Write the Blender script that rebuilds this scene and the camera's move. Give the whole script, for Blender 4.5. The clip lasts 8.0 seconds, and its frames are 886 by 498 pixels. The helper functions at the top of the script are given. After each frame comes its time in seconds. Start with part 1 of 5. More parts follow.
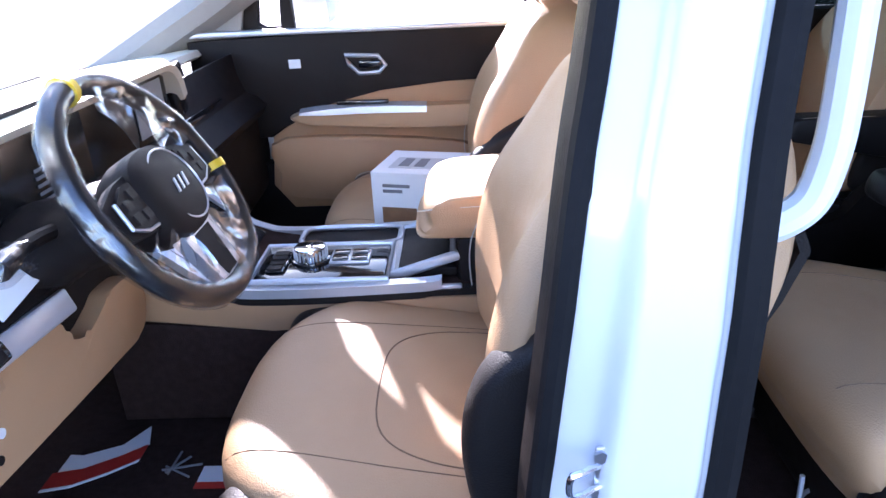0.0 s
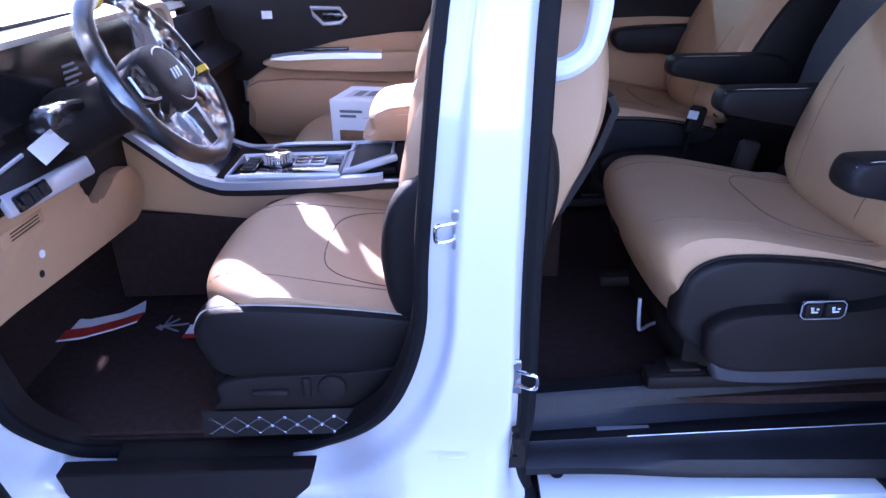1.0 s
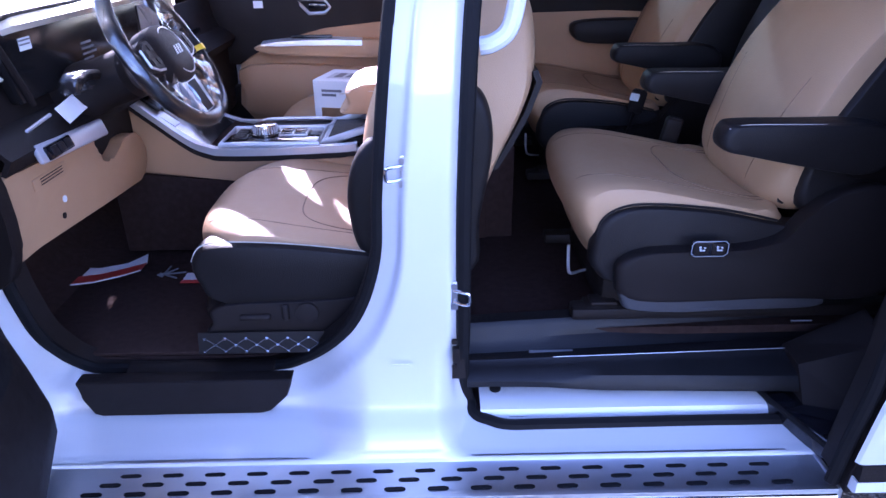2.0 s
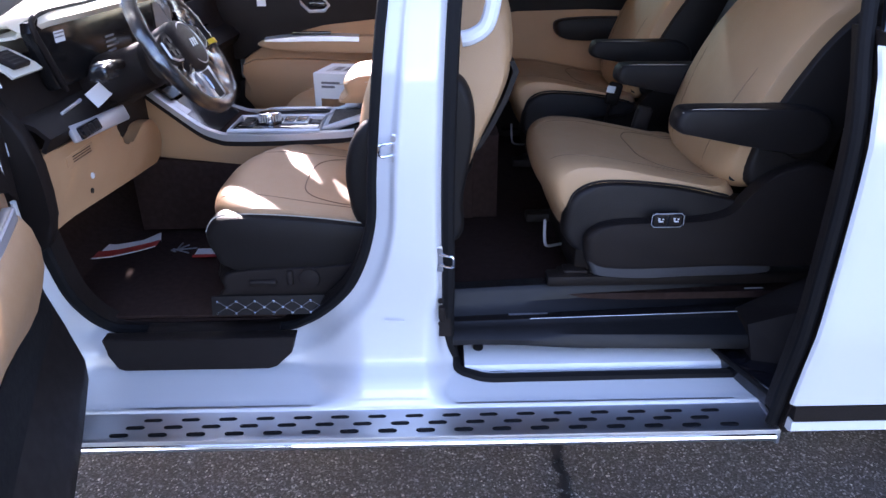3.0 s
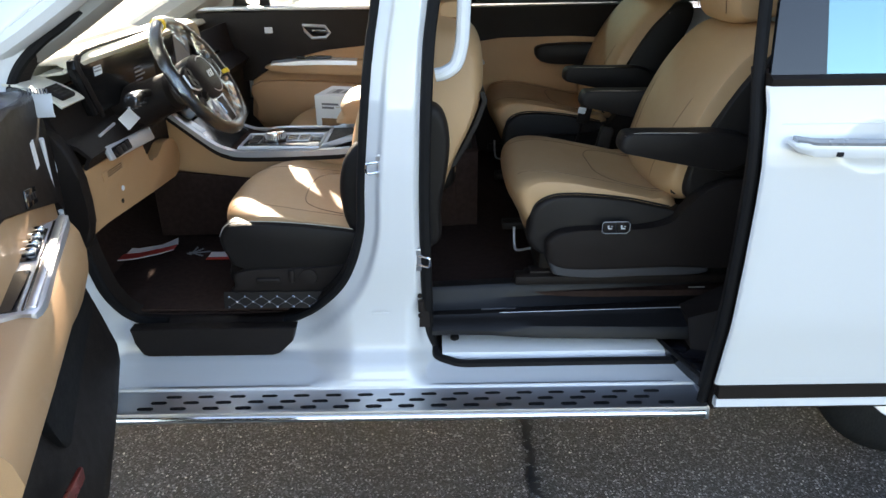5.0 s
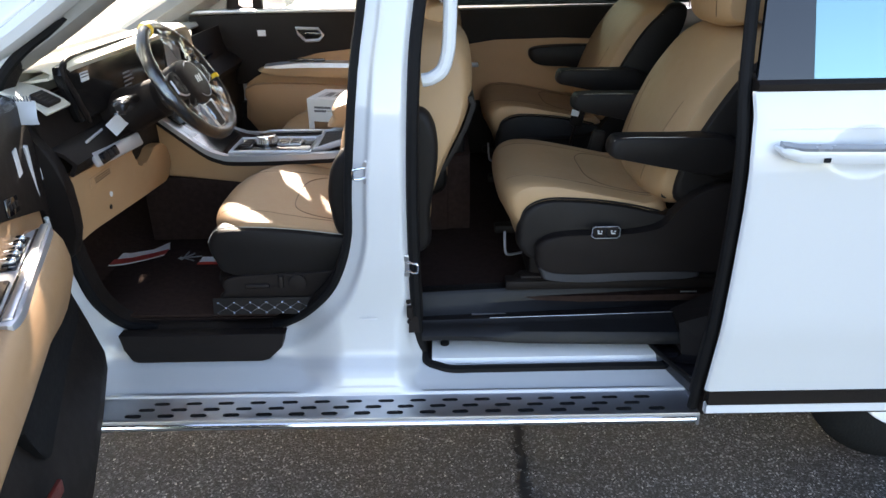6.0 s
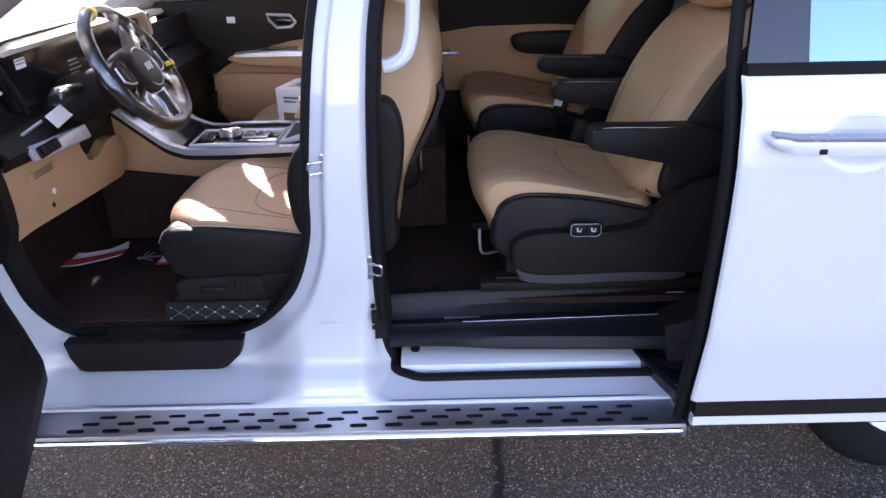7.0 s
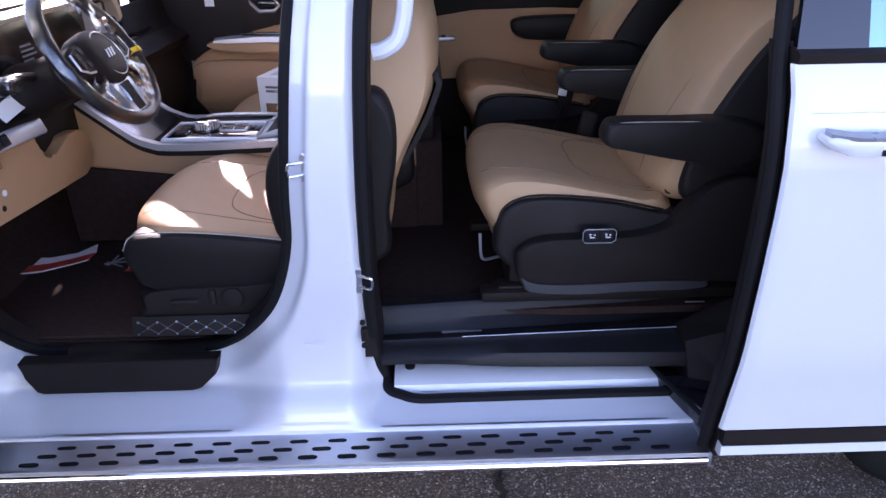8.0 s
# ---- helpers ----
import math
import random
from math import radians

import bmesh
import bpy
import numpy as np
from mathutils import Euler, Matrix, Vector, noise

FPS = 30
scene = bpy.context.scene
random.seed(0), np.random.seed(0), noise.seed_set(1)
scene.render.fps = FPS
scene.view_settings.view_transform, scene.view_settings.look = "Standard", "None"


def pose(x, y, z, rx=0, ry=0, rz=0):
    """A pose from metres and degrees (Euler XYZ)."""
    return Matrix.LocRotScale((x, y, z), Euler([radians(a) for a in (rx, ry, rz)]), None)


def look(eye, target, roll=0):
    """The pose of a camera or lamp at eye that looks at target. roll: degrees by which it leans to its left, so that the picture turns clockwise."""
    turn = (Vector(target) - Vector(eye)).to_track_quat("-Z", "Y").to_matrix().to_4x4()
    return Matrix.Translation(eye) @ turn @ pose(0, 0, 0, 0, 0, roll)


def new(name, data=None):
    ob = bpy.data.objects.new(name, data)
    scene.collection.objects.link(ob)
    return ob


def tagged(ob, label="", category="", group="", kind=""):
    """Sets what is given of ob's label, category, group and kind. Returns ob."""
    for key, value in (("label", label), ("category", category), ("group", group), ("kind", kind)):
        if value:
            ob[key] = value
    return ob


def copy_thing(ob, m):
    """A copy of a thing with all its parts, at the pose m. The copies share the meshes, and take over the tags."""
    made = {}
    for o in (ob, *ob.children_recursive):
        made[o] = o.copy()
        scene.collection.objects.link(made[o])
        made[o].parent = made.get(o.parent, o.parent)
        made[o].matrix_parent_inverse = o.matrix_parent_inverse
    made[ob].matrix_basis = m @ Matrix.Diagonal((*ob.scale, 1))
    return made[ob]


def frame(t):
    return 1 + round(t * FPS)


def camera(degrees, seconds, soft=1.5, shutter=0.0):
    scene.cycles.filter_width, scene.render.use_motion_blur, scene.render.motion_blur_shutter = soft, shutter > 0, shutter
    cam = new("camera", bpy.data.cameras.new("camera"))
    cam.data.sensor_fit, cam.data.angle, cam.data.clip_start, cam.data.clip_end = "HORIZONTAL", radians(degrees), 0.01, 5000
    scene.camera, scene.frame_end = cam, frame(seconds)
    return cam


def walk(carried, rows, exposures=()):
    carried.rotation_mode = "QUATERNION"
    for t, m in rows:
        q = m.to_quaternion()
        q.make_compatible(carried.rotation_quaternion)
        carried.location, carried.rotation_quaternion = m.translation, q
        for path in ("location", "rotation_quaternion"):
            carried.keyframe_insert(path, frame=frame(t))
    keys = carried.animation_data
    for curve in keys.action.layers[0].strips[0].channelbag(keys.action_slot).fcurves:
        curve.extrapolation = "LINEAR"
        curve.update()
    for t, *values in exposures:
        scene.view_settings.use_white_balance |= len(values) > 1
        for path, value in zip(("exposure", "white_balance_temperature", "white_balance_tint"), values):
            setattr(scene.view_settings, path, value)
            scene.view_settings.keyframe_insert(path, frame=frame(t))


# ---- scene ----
cam = camera(66.0, 8.0)
PATH = [
    (0, (-0.101, -0.31, 1.399), (-0.167, 1.514, 0.582), -2.7),
    (0.5, (-0.044, -0.492, 1.382), (-0.074, 1.323, 0.543), -1.9),
    (1, (-0.003, -0.71, 1.336), (-0.007, 1.103, 0.49), -1.6),
    (1.5, (0.044, -0.863, 1.34), (0.048, 0.946, 0.487), -1.1),
    (3, (0.094, -1.172, 1.361), (0.118, 0.636, 0.506), -0.6),
    (3.5, (0.102, -1.25, 1.37), (0.119, 0.561, 0.523), -0.6),
    (4, (0.139, -1.343, 1.389), (0.15, 0.475, 0.555), -0.6),
    (4.5, (0.156, -1.423, 1.431), (0.166, 0.397, 0.6), -0.6),
    (6, (0.197, -1.404, 1.469), (0.199, 0.414, 0.636), -0.9),
    (6.5, (0.249, -1.379, 1.454), (0.249, 0.435, 0.612), -1.1),
    (7, (0.268, -1.279, 1.43), (0.282, 0.53, 0.577), -1.0),
    (7.5, (0.263, -1.161, 1.415), (0.291, 0.639, 0.544), -1.0),
    (8, (0.259, -1.097, 1.397), (0.294, 0.696, 0.511), -0.9),
]
EXPOSURE = [(0, 2.9, 5700, 29), (0.5, 2.74, 5400, 35), (1, 2.78, 5300, 44), (1.5, 2.75, 5200, 53), (3, 2.47, 6200, 34), (3.5, 2.4, 6700, 28), (4, 2.3, 7300, 16), (4.5, 2.3, 7700, 14), (6, 2.24, 7500, 18), (6.5, 2.24, 7300, 19), (7, 2.35, 6900, 36), (7.5, 2.34, 6550, 41), (8, 2.32, 6450, 41)]
walk(cam, [(t, look(eye, target, roll)) for t, eye, target, roll in PATH], EXPOSURE)
from mathutils.bvhtree import BVHTree

# ---- world and light ----
SUN_EL, SUN_AZ = 22.5, 18.5          # height, and degrees from +y towards the nose (-x)
world = bpy.data.worlds.new("sky")
scene.world = world
world.use_nodes = True
wn = world.node_tree
sky = wn.nodes.new("ShaderNodeTexSky")
sky.sky_type = "NISHITA"
sky.sun_disc = False
sky.dust_density, sky.ozone_density = 0.8, 1.4
sky.sun_elevation = radians(SUN_EL)
sky.sun_rotation = radians(-SUN_AZ)
wn.links.new(sky.outputs[0], wn.nodes["Background"].inputs[0])
wn.nodes["Background"].inputs[1].default_value = 0.15
sd = Vector((-math.sin(radians(SUN_AZ)) * math.cos(radians(SUN_EL)), math.cos(radians(SUN_AZ)) * math.cos(radians(SUN_EL)), math.sin(radians(SUN_EL))))
sl = bpy.data.lights.new("sun", "SUN")
sl.energy, sl.angle, sl.color = 3.6, radians(0.6), (1.0, 0.95, 0.86)
sun = new("sun", sl)
sun.matrix_world = look(sd * 30, (0, 0, 0))


# ---- materials ----
def mat(name, col, rough=0.5, metal=0.0, var=0.15, scale=6.0, bump=0.0, bscale=200.0, coat=0.0, spec=0.5, rand=0.0, sheen=0.0):
    m = bpy.data.materials.new(name)
    m.use_nodes = True
    nt = m.node_tree
    b = nt.nodes["Principled BSDF"]
    tc = nt.nodes.new("ShaderNodeTexCoord")
    n1 = nt.nodes.new("ShaderNodeTexNoise")
    n1.inputs["Scale"].default_value = scale
    n1.inputs["Detail"].default_value = 6
    nt.links.new(tc.outputs["Object"], n1.inputs["Vector"])
    mix = nt.nodes.new("ShaderNodeMix")
    mix.data_type = "RGBA"
    mix.inputs[6].default_value = (*[max(0, c * (1 - var)) for c in col], 1)
    mix.inputs[7].default_value = (*[min(1, c * (1 + var)) for c in col], 1)
    nt.links.new(n1.outputs["Fac"], mix.inputs[0])
    nt.links.new(mix.outputs[2], b.inputs["Base Color"])
    rr = nt.nodes.new("ShaderNodeMapRange")
    rr.inputs[3].default_value, rr.inputs[4].default_value = max(0.02, rough - 0.08), min(1, rough + 0.08)
    n2 = nt.nodes.new("ShaderNodeTexNoise")
    n2.inputs["Scale"].default_value = scale * 5
    nt.links.new(tc.outputs["Object"], n2.inputs["Vector"])
    nt.links.new(n2.outputs["Fac"], rr.inputs[0])
    nt.links.new(rr.outputs[0], b.inputs["Roughness"])
    b.inputs["Metallic"].default_value = metal
    b.inputs["Coat Weight"].default_value = coat
    b.inputs["Coat Roughness"].default_value = 0.04
    b.inputs["Specular IOR Level"].default_value = spec
    b.inputs["Sheen Weight"].default_value = sheen
    if bump:
        v = nt.nodes.new("ShaderNodeTexVoronoi")
        v.inputs["Scale"].default_value = bscale
        nt.links.new(tc.outputs["Object"], v.inputs["Vector"])
        bp = nt.nodes.new("ShaderNodeBump")
        bp.inputs["Strength"].default_value = bump
        bp.inputs["Distance"].default_value = 0.002
        nt.links.new(v.outputs["Distance"], bp.inputs["Height"])
        nt.links.new(bp.outputs[0], b.inputs["Normal"])
    return m


WHITE = mat("white_paint", (0.75, 0.76, 0.77), 0.22, 0, 0.02, 2, coat=1.0)
TAN = mat("tan_leather", (0.50, 0.304, 0.156), 0.50, 0, 0.10, 9, bump=0.25, bscale=420)
TANP = mat("tan_plastic", (0.47, 0.275, 0.14), 0.5, 0, 0.08, 7, bump=0.2, bscale=600)
BLACKL = mat("black_leather", (0.0135, 0.0108, 0.0100), 0.5, 0, 0.3, 9, bump=0.25, bscale=420, spec=0.26)
BLACKP = mat("black_plastic", (0.0150, 0.0110, 0.0096), 0.55, 0, 0.3, 8, bump=0.25, bscale=700, spec=0.18)
GREYP = mat("dark_grey_plastic", (0.0215, 0.0165, 0.0150), 0.5, 0, 0.25, 8, bump=0.25, bscale=700, spec=0.2)
GLOSS = mat("gloss_black", (0.008, 0.008, 0.01), 0.08, 0, 0.2, 5, coat=0.6)
RUBBER = mat("rubber", (0.009, 0.0085, 0.009), 0.7, 0, 0.3, 20, spec=0.15)
CARPET = mat("carpet", (0.046, 0.028, 0.0235), 0.95, 0, 0.45, 60, bump=0.8, bscale=500, spec=0.05)
CHROME = mat("chrome", (0.82, 0.83, 0.85), 0.1, 1.0, 0.05, 10)
SATIN = mat("satin_silver", (0.60, 0.61, 0.64), 0.32, 0.55, 0.06, 14)
ALU = mat("brushed_aluminium", (0.66, 0.68, 0.72), 0.36, 1.0, 0.10, 12)
LOWER = mat("grey_grained_plastic", (0.045, 0.044, 0.047), 0.42, 0, 0.2, 8, bump=0.25, bscale=700)
STEPM = mat("worn_black_step_plastic", (0.010, 0.0095, 0.0105), 0.34, 0, 0.45, 14, bump=0.3, bscale=500, spec=0.30)
ZINC = mat("zinc_steel", (0.55, 0.56, 0.6), 0.32, 1.0, 0.15, 30)
PAPER = mat("white_paper", (0.78, 0.79, 0.80), 0.7, 0, 0.05, 14)
DRED = mat("dark_red_reflector", (0.16, 0.012, 0.010), 0.3, 0, 0.1, 20)
RED = mat("red_print", (0.45, 0.03, 0.02), 0.5, 0, 0.1, 20)
YELLOW = mat("yellow_tape", (0.75, 0.5, 0.02), 0.5, 0, 0.1, 20)
GREYI = mat("grey_ink", (0.16, 0.16, 0.17), 0.6, 0, 0.1, 20)
SEAM = mat("dark_brown_seam", (0.21, 0.125, 0.065), 0.7, 0, 0.2, 20)
THREAD = mat("pale_thread", (0.55, 0.5, 0.42), 0.8, 0, 0.1, 40)
SCREEN = mat("display_glass", (0.010, 0.009, 0.009), 0.18, 0, 0.2, 5, spec=0.3)
# beige dash plastic, paled so that its colour carries the sun's glare
DASHT = mat("sun_paled_dash_pad", (0.76, 0.69, 0.56), 0.42, 0, 0.06, 7, bump=0.2, bscale=600)
TYRE = mat("tyre_rubber", (0.008, 0.008, 0.008), 0.8, 0, 0.3, 20, bump=0.3, bscale=120, spec=0.2)
HEADL = mat("grey_headliner", (0.30, 0.29, 0.27), 0.95, 0, 0.08, 40, bump=0.3, bscale=500)
TAR = mat("crack_filler", (0.012, 0.012, 0.013), 0.8, 0, 0.4, 60, bump=0.5, bscale=200)
GREYB = mat("grey_paint", (0.25, 0.27, 0.30), 0.25, 0.3, 0.05, 3, coat=1.0)


def film_material(name, tint, gloss, rough, shine=(0.9, 0.93, 0.95)):
    m = bpy.data.materials.new(name)
    m.use_nodes = True
    nt = m.node_tree
    nt.nodes.remove(nt.nodes["Principled BSDF"])
    tr, gl, mx = nt.nodes.new("ShaderNodeBsdfTransparent"), nt.nodes.new("ShaderNodeBsdfGlossy"), nt.nodes.new("ShaderNodeMixShader")
    tr.inputs[0].default_value = (*tint, 1)
    gl.inputs[0].default_value = (*shine, 1)
    gl.inputs["Roughness"].default_value = rough
    tc, nz, bp = nt.nodes.new("ShaderNodeTexCoord"), nt.nodes.new("ShaderNodeTexNoise"), nt.nodes.new("ShaderNodeBump")
    nz.inputs["Scale"].default_value = 28
    nz.inputs["Detail"].default_value = 3
    bp.inputs["Strength"].default_value = 0.0 if rough < 0.03 else 0.35
    bp.inputs["Distance"].default_value = 0.01
    nt.links.new(tc.outputs["Object"], nz.inputs["Vector"])
    nt.links.new(nz.outputs["Fac"], bp.inputs["Height"])
    nt.links.new(bp.outputs[0], gl.inputs["Normal"])
    mx.inputs[0].default_value = gloss
    nt.links.new(tr.outputs[0], mx.inputs[1])
    nt.links.new(gl.outputs[0], mx.inputs[2])
    nt.links.new(mx.outputs[0], nt.nodes["Material Output"].inputs[0])
    return m


FILM = film_material("clear_film", (0.90, 0.92, 0.95), 0.12, 0.20)
LOOSE = film_material("loose_film", (0.84, 0.88, 0.92), 0.32, 0.22)
GLASS = film_material("clear_glass", (0.86, 0.9, 0.88), 0.07, 0.01)
DARKW = film_material("privacy_glass", (0.05, 0.07, 0.07), 0.42, 0.01, (0.58, 0.92, 0.90))
TINT = film_material("tinted_glass", (0.10, 0.13, 0.13), 0.10, 0.01)


def asphalt_material():
    m = bpy.data.materials.new("asphalt")
    m.use_nodes = True
    nt = m.node_tree
    b = nt.nodes["Principled BSDF"]
    tc = nt.nodes.new("ShaderNodeTexCoord")
    v = nt.nodes.new("ShaderNodeTexVoronoi")
    v.inputs["Scale"].default_value = 200
    n = nt.nodes.new("ShaderNodeTexNoise")
    n.inputs["Scale"].default_value = 260
    n.inputs["Detail"].default_value = 4
    big = nt.nodes.new("ShaderNodeTexNoise")
    big.inputs["Scale"].default_value = 1.6
    big.inputs["Detail"].default_value = 5
    for k in (v, n, big):
        nt.links.new(tc.outputs["Object"], k.inputs["Vector"])
    ramp = nt.nodes.new("ShaderNodeValToRGB")
    ramp.color_ramp.elements[0].position, ramp.color_ramp.elements[0].color = 0.0, (0.018, 0.0185, 0.02, 1)
    ramp.color_ramp.elements[1].position, ramp.color_ramp.elements[1].color = 1.0, (0.80, 0.78, 0.75, 1)
    for at, c in ((0.40, 0.022), (0.58, 0.055), (0.76, 0.11), (0.90, 0.33)):
        e = ramp.color_ramp.elements.new(at)
        e.color = (c * 0.95, c, c * 1.10, 1)
    nt.links.new(v.outputs["Color"], ramp.inputs[0])
    mx = nt.nodes.new("ShaderNodeMix")
    mx.data_type, mx.blend_type = "RGBA", "MULTIPLY"
    mx.inputs[0].default_value = 0.6
    mr = nt.nodes.new("ShaderNodeMapRange")
    mr.inputs[1].default_value, mr.inputs[2].default_value = 0.3, 0.7
    mr.inputs[3].default_value, mr.inputs[4].default_value = 0.6, 1.25
    nt.links.new(big.outputs["Fac"], mr.inputs[0])
    nt.links.new(ramp.outputs[0], mx.inputs[6])
    nt.links.new(mr.outputs[0], mx.inputs[7])
    nt.links.new(mx.outputs[2], b.inputs["Base Color"])
    b.inputs["Roughness"].default_value = 0.72
    bp = nt.nodes.new("ShaderNodeBump")
    bp.inputs["Strength"].default_value = 0.9
    bp.inputs["Distance"].default_value = 0.004
    ad = nt.nodes.new("ShaderNodeMath")
    nt.links.new(v.outputs["Distance"], ad.inputs[0])
    nt.links.new(n.outputs["Fac"], ad.inputs[1])
    nt.links.new(ad.outputs[0], bp.inputs["Height"])
    nt.links.new(bp.outputs[0], b.inputs["Normal"])
    return m


ASPHALT = asphalt_material()


# ---- mesh helpers ----
def part(name, bm, material, parent=None, label="", smooth=35):
    me = bpy.data.meshes.new(name)
    bmesh.ops.recalc_face_normals(bm, faces=bm.faces)
    for e in bm.edges:
        e.smooth = len(e.link_faces) == 2 and e.calc_face_angle(0) < radians(smooth)
    for f in bm.faces:
        f.smooth = True
    bm.to_mesh(me)
    bm.free()
    me.materials.append(material)
    ob = new(name, me)
    if parent:
        ob.parent = parent
    if label:
        ob["label"] = label
    return ob


def thing(name, at, label, category, group="", kind=""):
    e = new(name)
    e.location = at
    e.empty_display_size = 0.1
    return tagged(e, label, category, group, kind)


def under(e, ob):
    """Keeps world coordinates for a part of a thing that stands away from the origin."""
    ob.parent = e
    ob.matrix_parent_inverse = Matrix.Translation(-Vector(e.location))
    return ob


def P(name, bm, material, parent, label="", smooth=35):
    ob = part(name, bm, material, None, label, smooth)
    root = parent
    ob.parent = parent
    at = Vector((0, 0, 0))
    while root:
        at += Vector(root.location)
        root = root.parent
    ob.matrix_parent_inverse = Matrix.Translation(-at) if parent.parent is None else Matrix.Identity(4)
    return ob


def smooth_line(pts, n=6, closed=False):
    """Catmull-Rom through the points."""
    p = [Vector(q) for q in pts]
    out = []
    m = len(p)
    for i in range(m if closed else m - 1):
        a, b, c, d = (p[(i - 1) % m], p[i], p[(i + 1) % m], p[(i + 2) % m]) if closed else (p[max(i - 1, 0)], p[i], p[i + 1], p[min(i + 2, m - 1)])
        for k in range(n):
            t = k / n
            out.append(0.5 * ((2 * b) + (c - a) * t + (2 * a - 5 * b + 4 * c - d) * t * t + (3 * b - a - 3 * c + d) * t ** 3))
    if not closed:
        out.append(p[-1])
    return out


def loft(rings, cap=True, closed=False, bm=None):
    bm = bm or bmesh.new()
    vs = [[bm.verts.new(p) for p in r] for r in rings]
    n = len(vs[0])
    for i in range(len(vs) if closed else len(vs) - 1):
        a, b = vs[i], vs[(i + 1) % len(vs)]
        for j in range(n):
            bm.faces.new((a[j], a[(j + 1) % n], b[(j + 1) % n], b[j]))
    if cap and not closed:
        bm.faces.new(vs[0][::-1])
        bm.faces.new(vs[-1])
    return bm


def sheet(rows, thick=0.0, bm=None):
    """A surface through rows of points; thick > 0 gives it a back, along the mean normal."""
    bm = bm or bmesh.new()
    vs = [[bm.verts.new(p) for p in r] for r in rows]
    fs = []
    for i in range(len(vs) - 1):
        for j in range(len(vs[0]) - 1):
            fs.append(bm.faces.new((vs[i][j], vs[i][j + 1], vs[i + 1][j + 1], vs[i + 1][j])))
    if thick:
        bmesh.ops.recalc_face_normals(bm, faces=bm.faces)
        bmesh.ops.solidify(bm, geom=bm.faces[:], thickness=thick)
    return bm


def box(c, s, bevel=0.0, seg=2, rot=None, bm=None):
    t = bmesh.new()
    bmesh.ops.create_cube(t, size=1)
    bmesh.ops.scale(t, vec=s, verts=t.verts)
    if bevel:
        bmesh.ops.bevel(t, geom=t.edges[:], offset=min(bevel, min(s) * 0.49), segments=seg, affect="EDGES", profile=0.5)
    m = Matrix.Translation(c) @ (rot.to_4x4() if rot else Matrix.Identity(4))
    bmesh.ops.transform(t, matrix=m, verts=t.verts)
    if bm is None:
        return t
    me = bpy.data.meshes.new("t")
    t.to_mesh(me)
    t.free()
    bm.from_mesh(me)
    bpy.data.meshes.remove(me)
    return bm


def tube(pts, r, n=8, closed=False, bm=None, flat=1.0):
    p = [Vector(q) for q in pts]
    rings = []
    m = len(p)
    up = Vector((0.0123, 0.031, 1))
    if flat == 1.0:
        runs = [(q - w).normalized() for w, q in zip(p, p[1:]) if (q - w).length > 1e-9]
        up = max((Vector((0.0123, 0.031, 1)), Vector((0.021, 1, 0.017)), Vector((1, 0.013, 0.027))), key=lambda u: min((d.cross(u).length for d in runs), default=1))
    for i in range(m):
        d = (p[(i + 1) % m] - p[i - 1]) if closed else (p[min(i + 1, m - 1)] - p[max(i - 1, 0)])
        d = d.normalized() if d.length > 1e-9 else Vector((1, 0, 0))
        a = d.cross(up)
        if a.length < 0.05:
            a = d.cross(Vector((0, 1, 0)))
        a.normalize()
        b = a.cross(d)
        rr = r[i] if isinstance(r, (list, tuple)) else r
        rings.append([p[i] + a * rr * math.cos(2 * math.pi * k / n) + b * rr * flat * math.sin(2 * math.pi * k / n) for k in range(n)])
    return loft(rings, True, closed, bm)


def prism(outline, axis, a, b, bevel=0.0, seg=2):
    """An outline in the two other axes, extruded along axis from a to b, with rounded rims."""
    def at(q, v):
        return Vector((v, q[0], q[1])) if axis == "x" else Vector((q[0], v, q[1])) if axis == "y" else Vector((q[0], q[1], v))
    bm = loft([[at(q, a) for q in outline], [at(q, b) for q in outline]])
    if bevel:
        rim = [e for e in bm.edges if any(len(f.verts) > 4 for f in e.link_faces)] if len(outline) > 4 else bm.edges[:]
        bmesh.ops.bevel(bm, geom=rim, offset=bevel, segments=seg, affect="EDGES", profile=0.5, clamp_overlap=True)
    return bm


def puff(outline, y0, y1, rnd, st=14, power=2.6, sag=0.0):
    """An upholstered body: a side outline (x, z) carried across y, drawn in towards both ends."""
    o = [Vector((q[0], q[1])) for q in outline]
    c = sum(o, Vector((0, 0))) / len(o)
    rad = sum((q - c).length for q in o) / len(o)
    rings = []
    for i in range(st + 1):
        t = -math.cos(math.pi * i / st)
        k = (1 - abs(t) ** power) ** (1 / power)
        s = 1 - rnd / rad * (1 - k)
        y = y0 + (y1 - y0) * (t + 1) / 2
        ring = []
        for q in o:
            w = c + (q - c) * s
            ring.append(Vector((w.x, y, w.y - (sag * (1 - t * t) if w.y > c.y else 0))))
        rings.append(ring)
    return loft(rings)


def disc(c, normal, r, h, n=20, bevel=0.0, bm=None):
    t = bmesh.new()
    bmesh.ops.create_cone(t, cap_ends=True, segments=n, radius1=r, radius2=r, depth=h)
    if bevel:
        bmesh.ops.bevel(t, geom=[e for e in t.edges if any(len(f.verts) > 4 for f in e.link_faces)], offset=bevel, segments=2, affect="EDGES", profile=0.5)
    m = Matrix.Translation(c) @ Vector(normal).to_track_quat("Z", "Y").to_matrix().to_4x4()
    bmesh.ops.transform(t, matrix=m, verts=t.verts)
    if bm is None:
        return t
    me = bpy.data.meshes.new("t")
    t.to_mesh(me)
    t.free()
    bm.from_mesh(me)
    bpy.data.meshes.remove(me)
    return bm


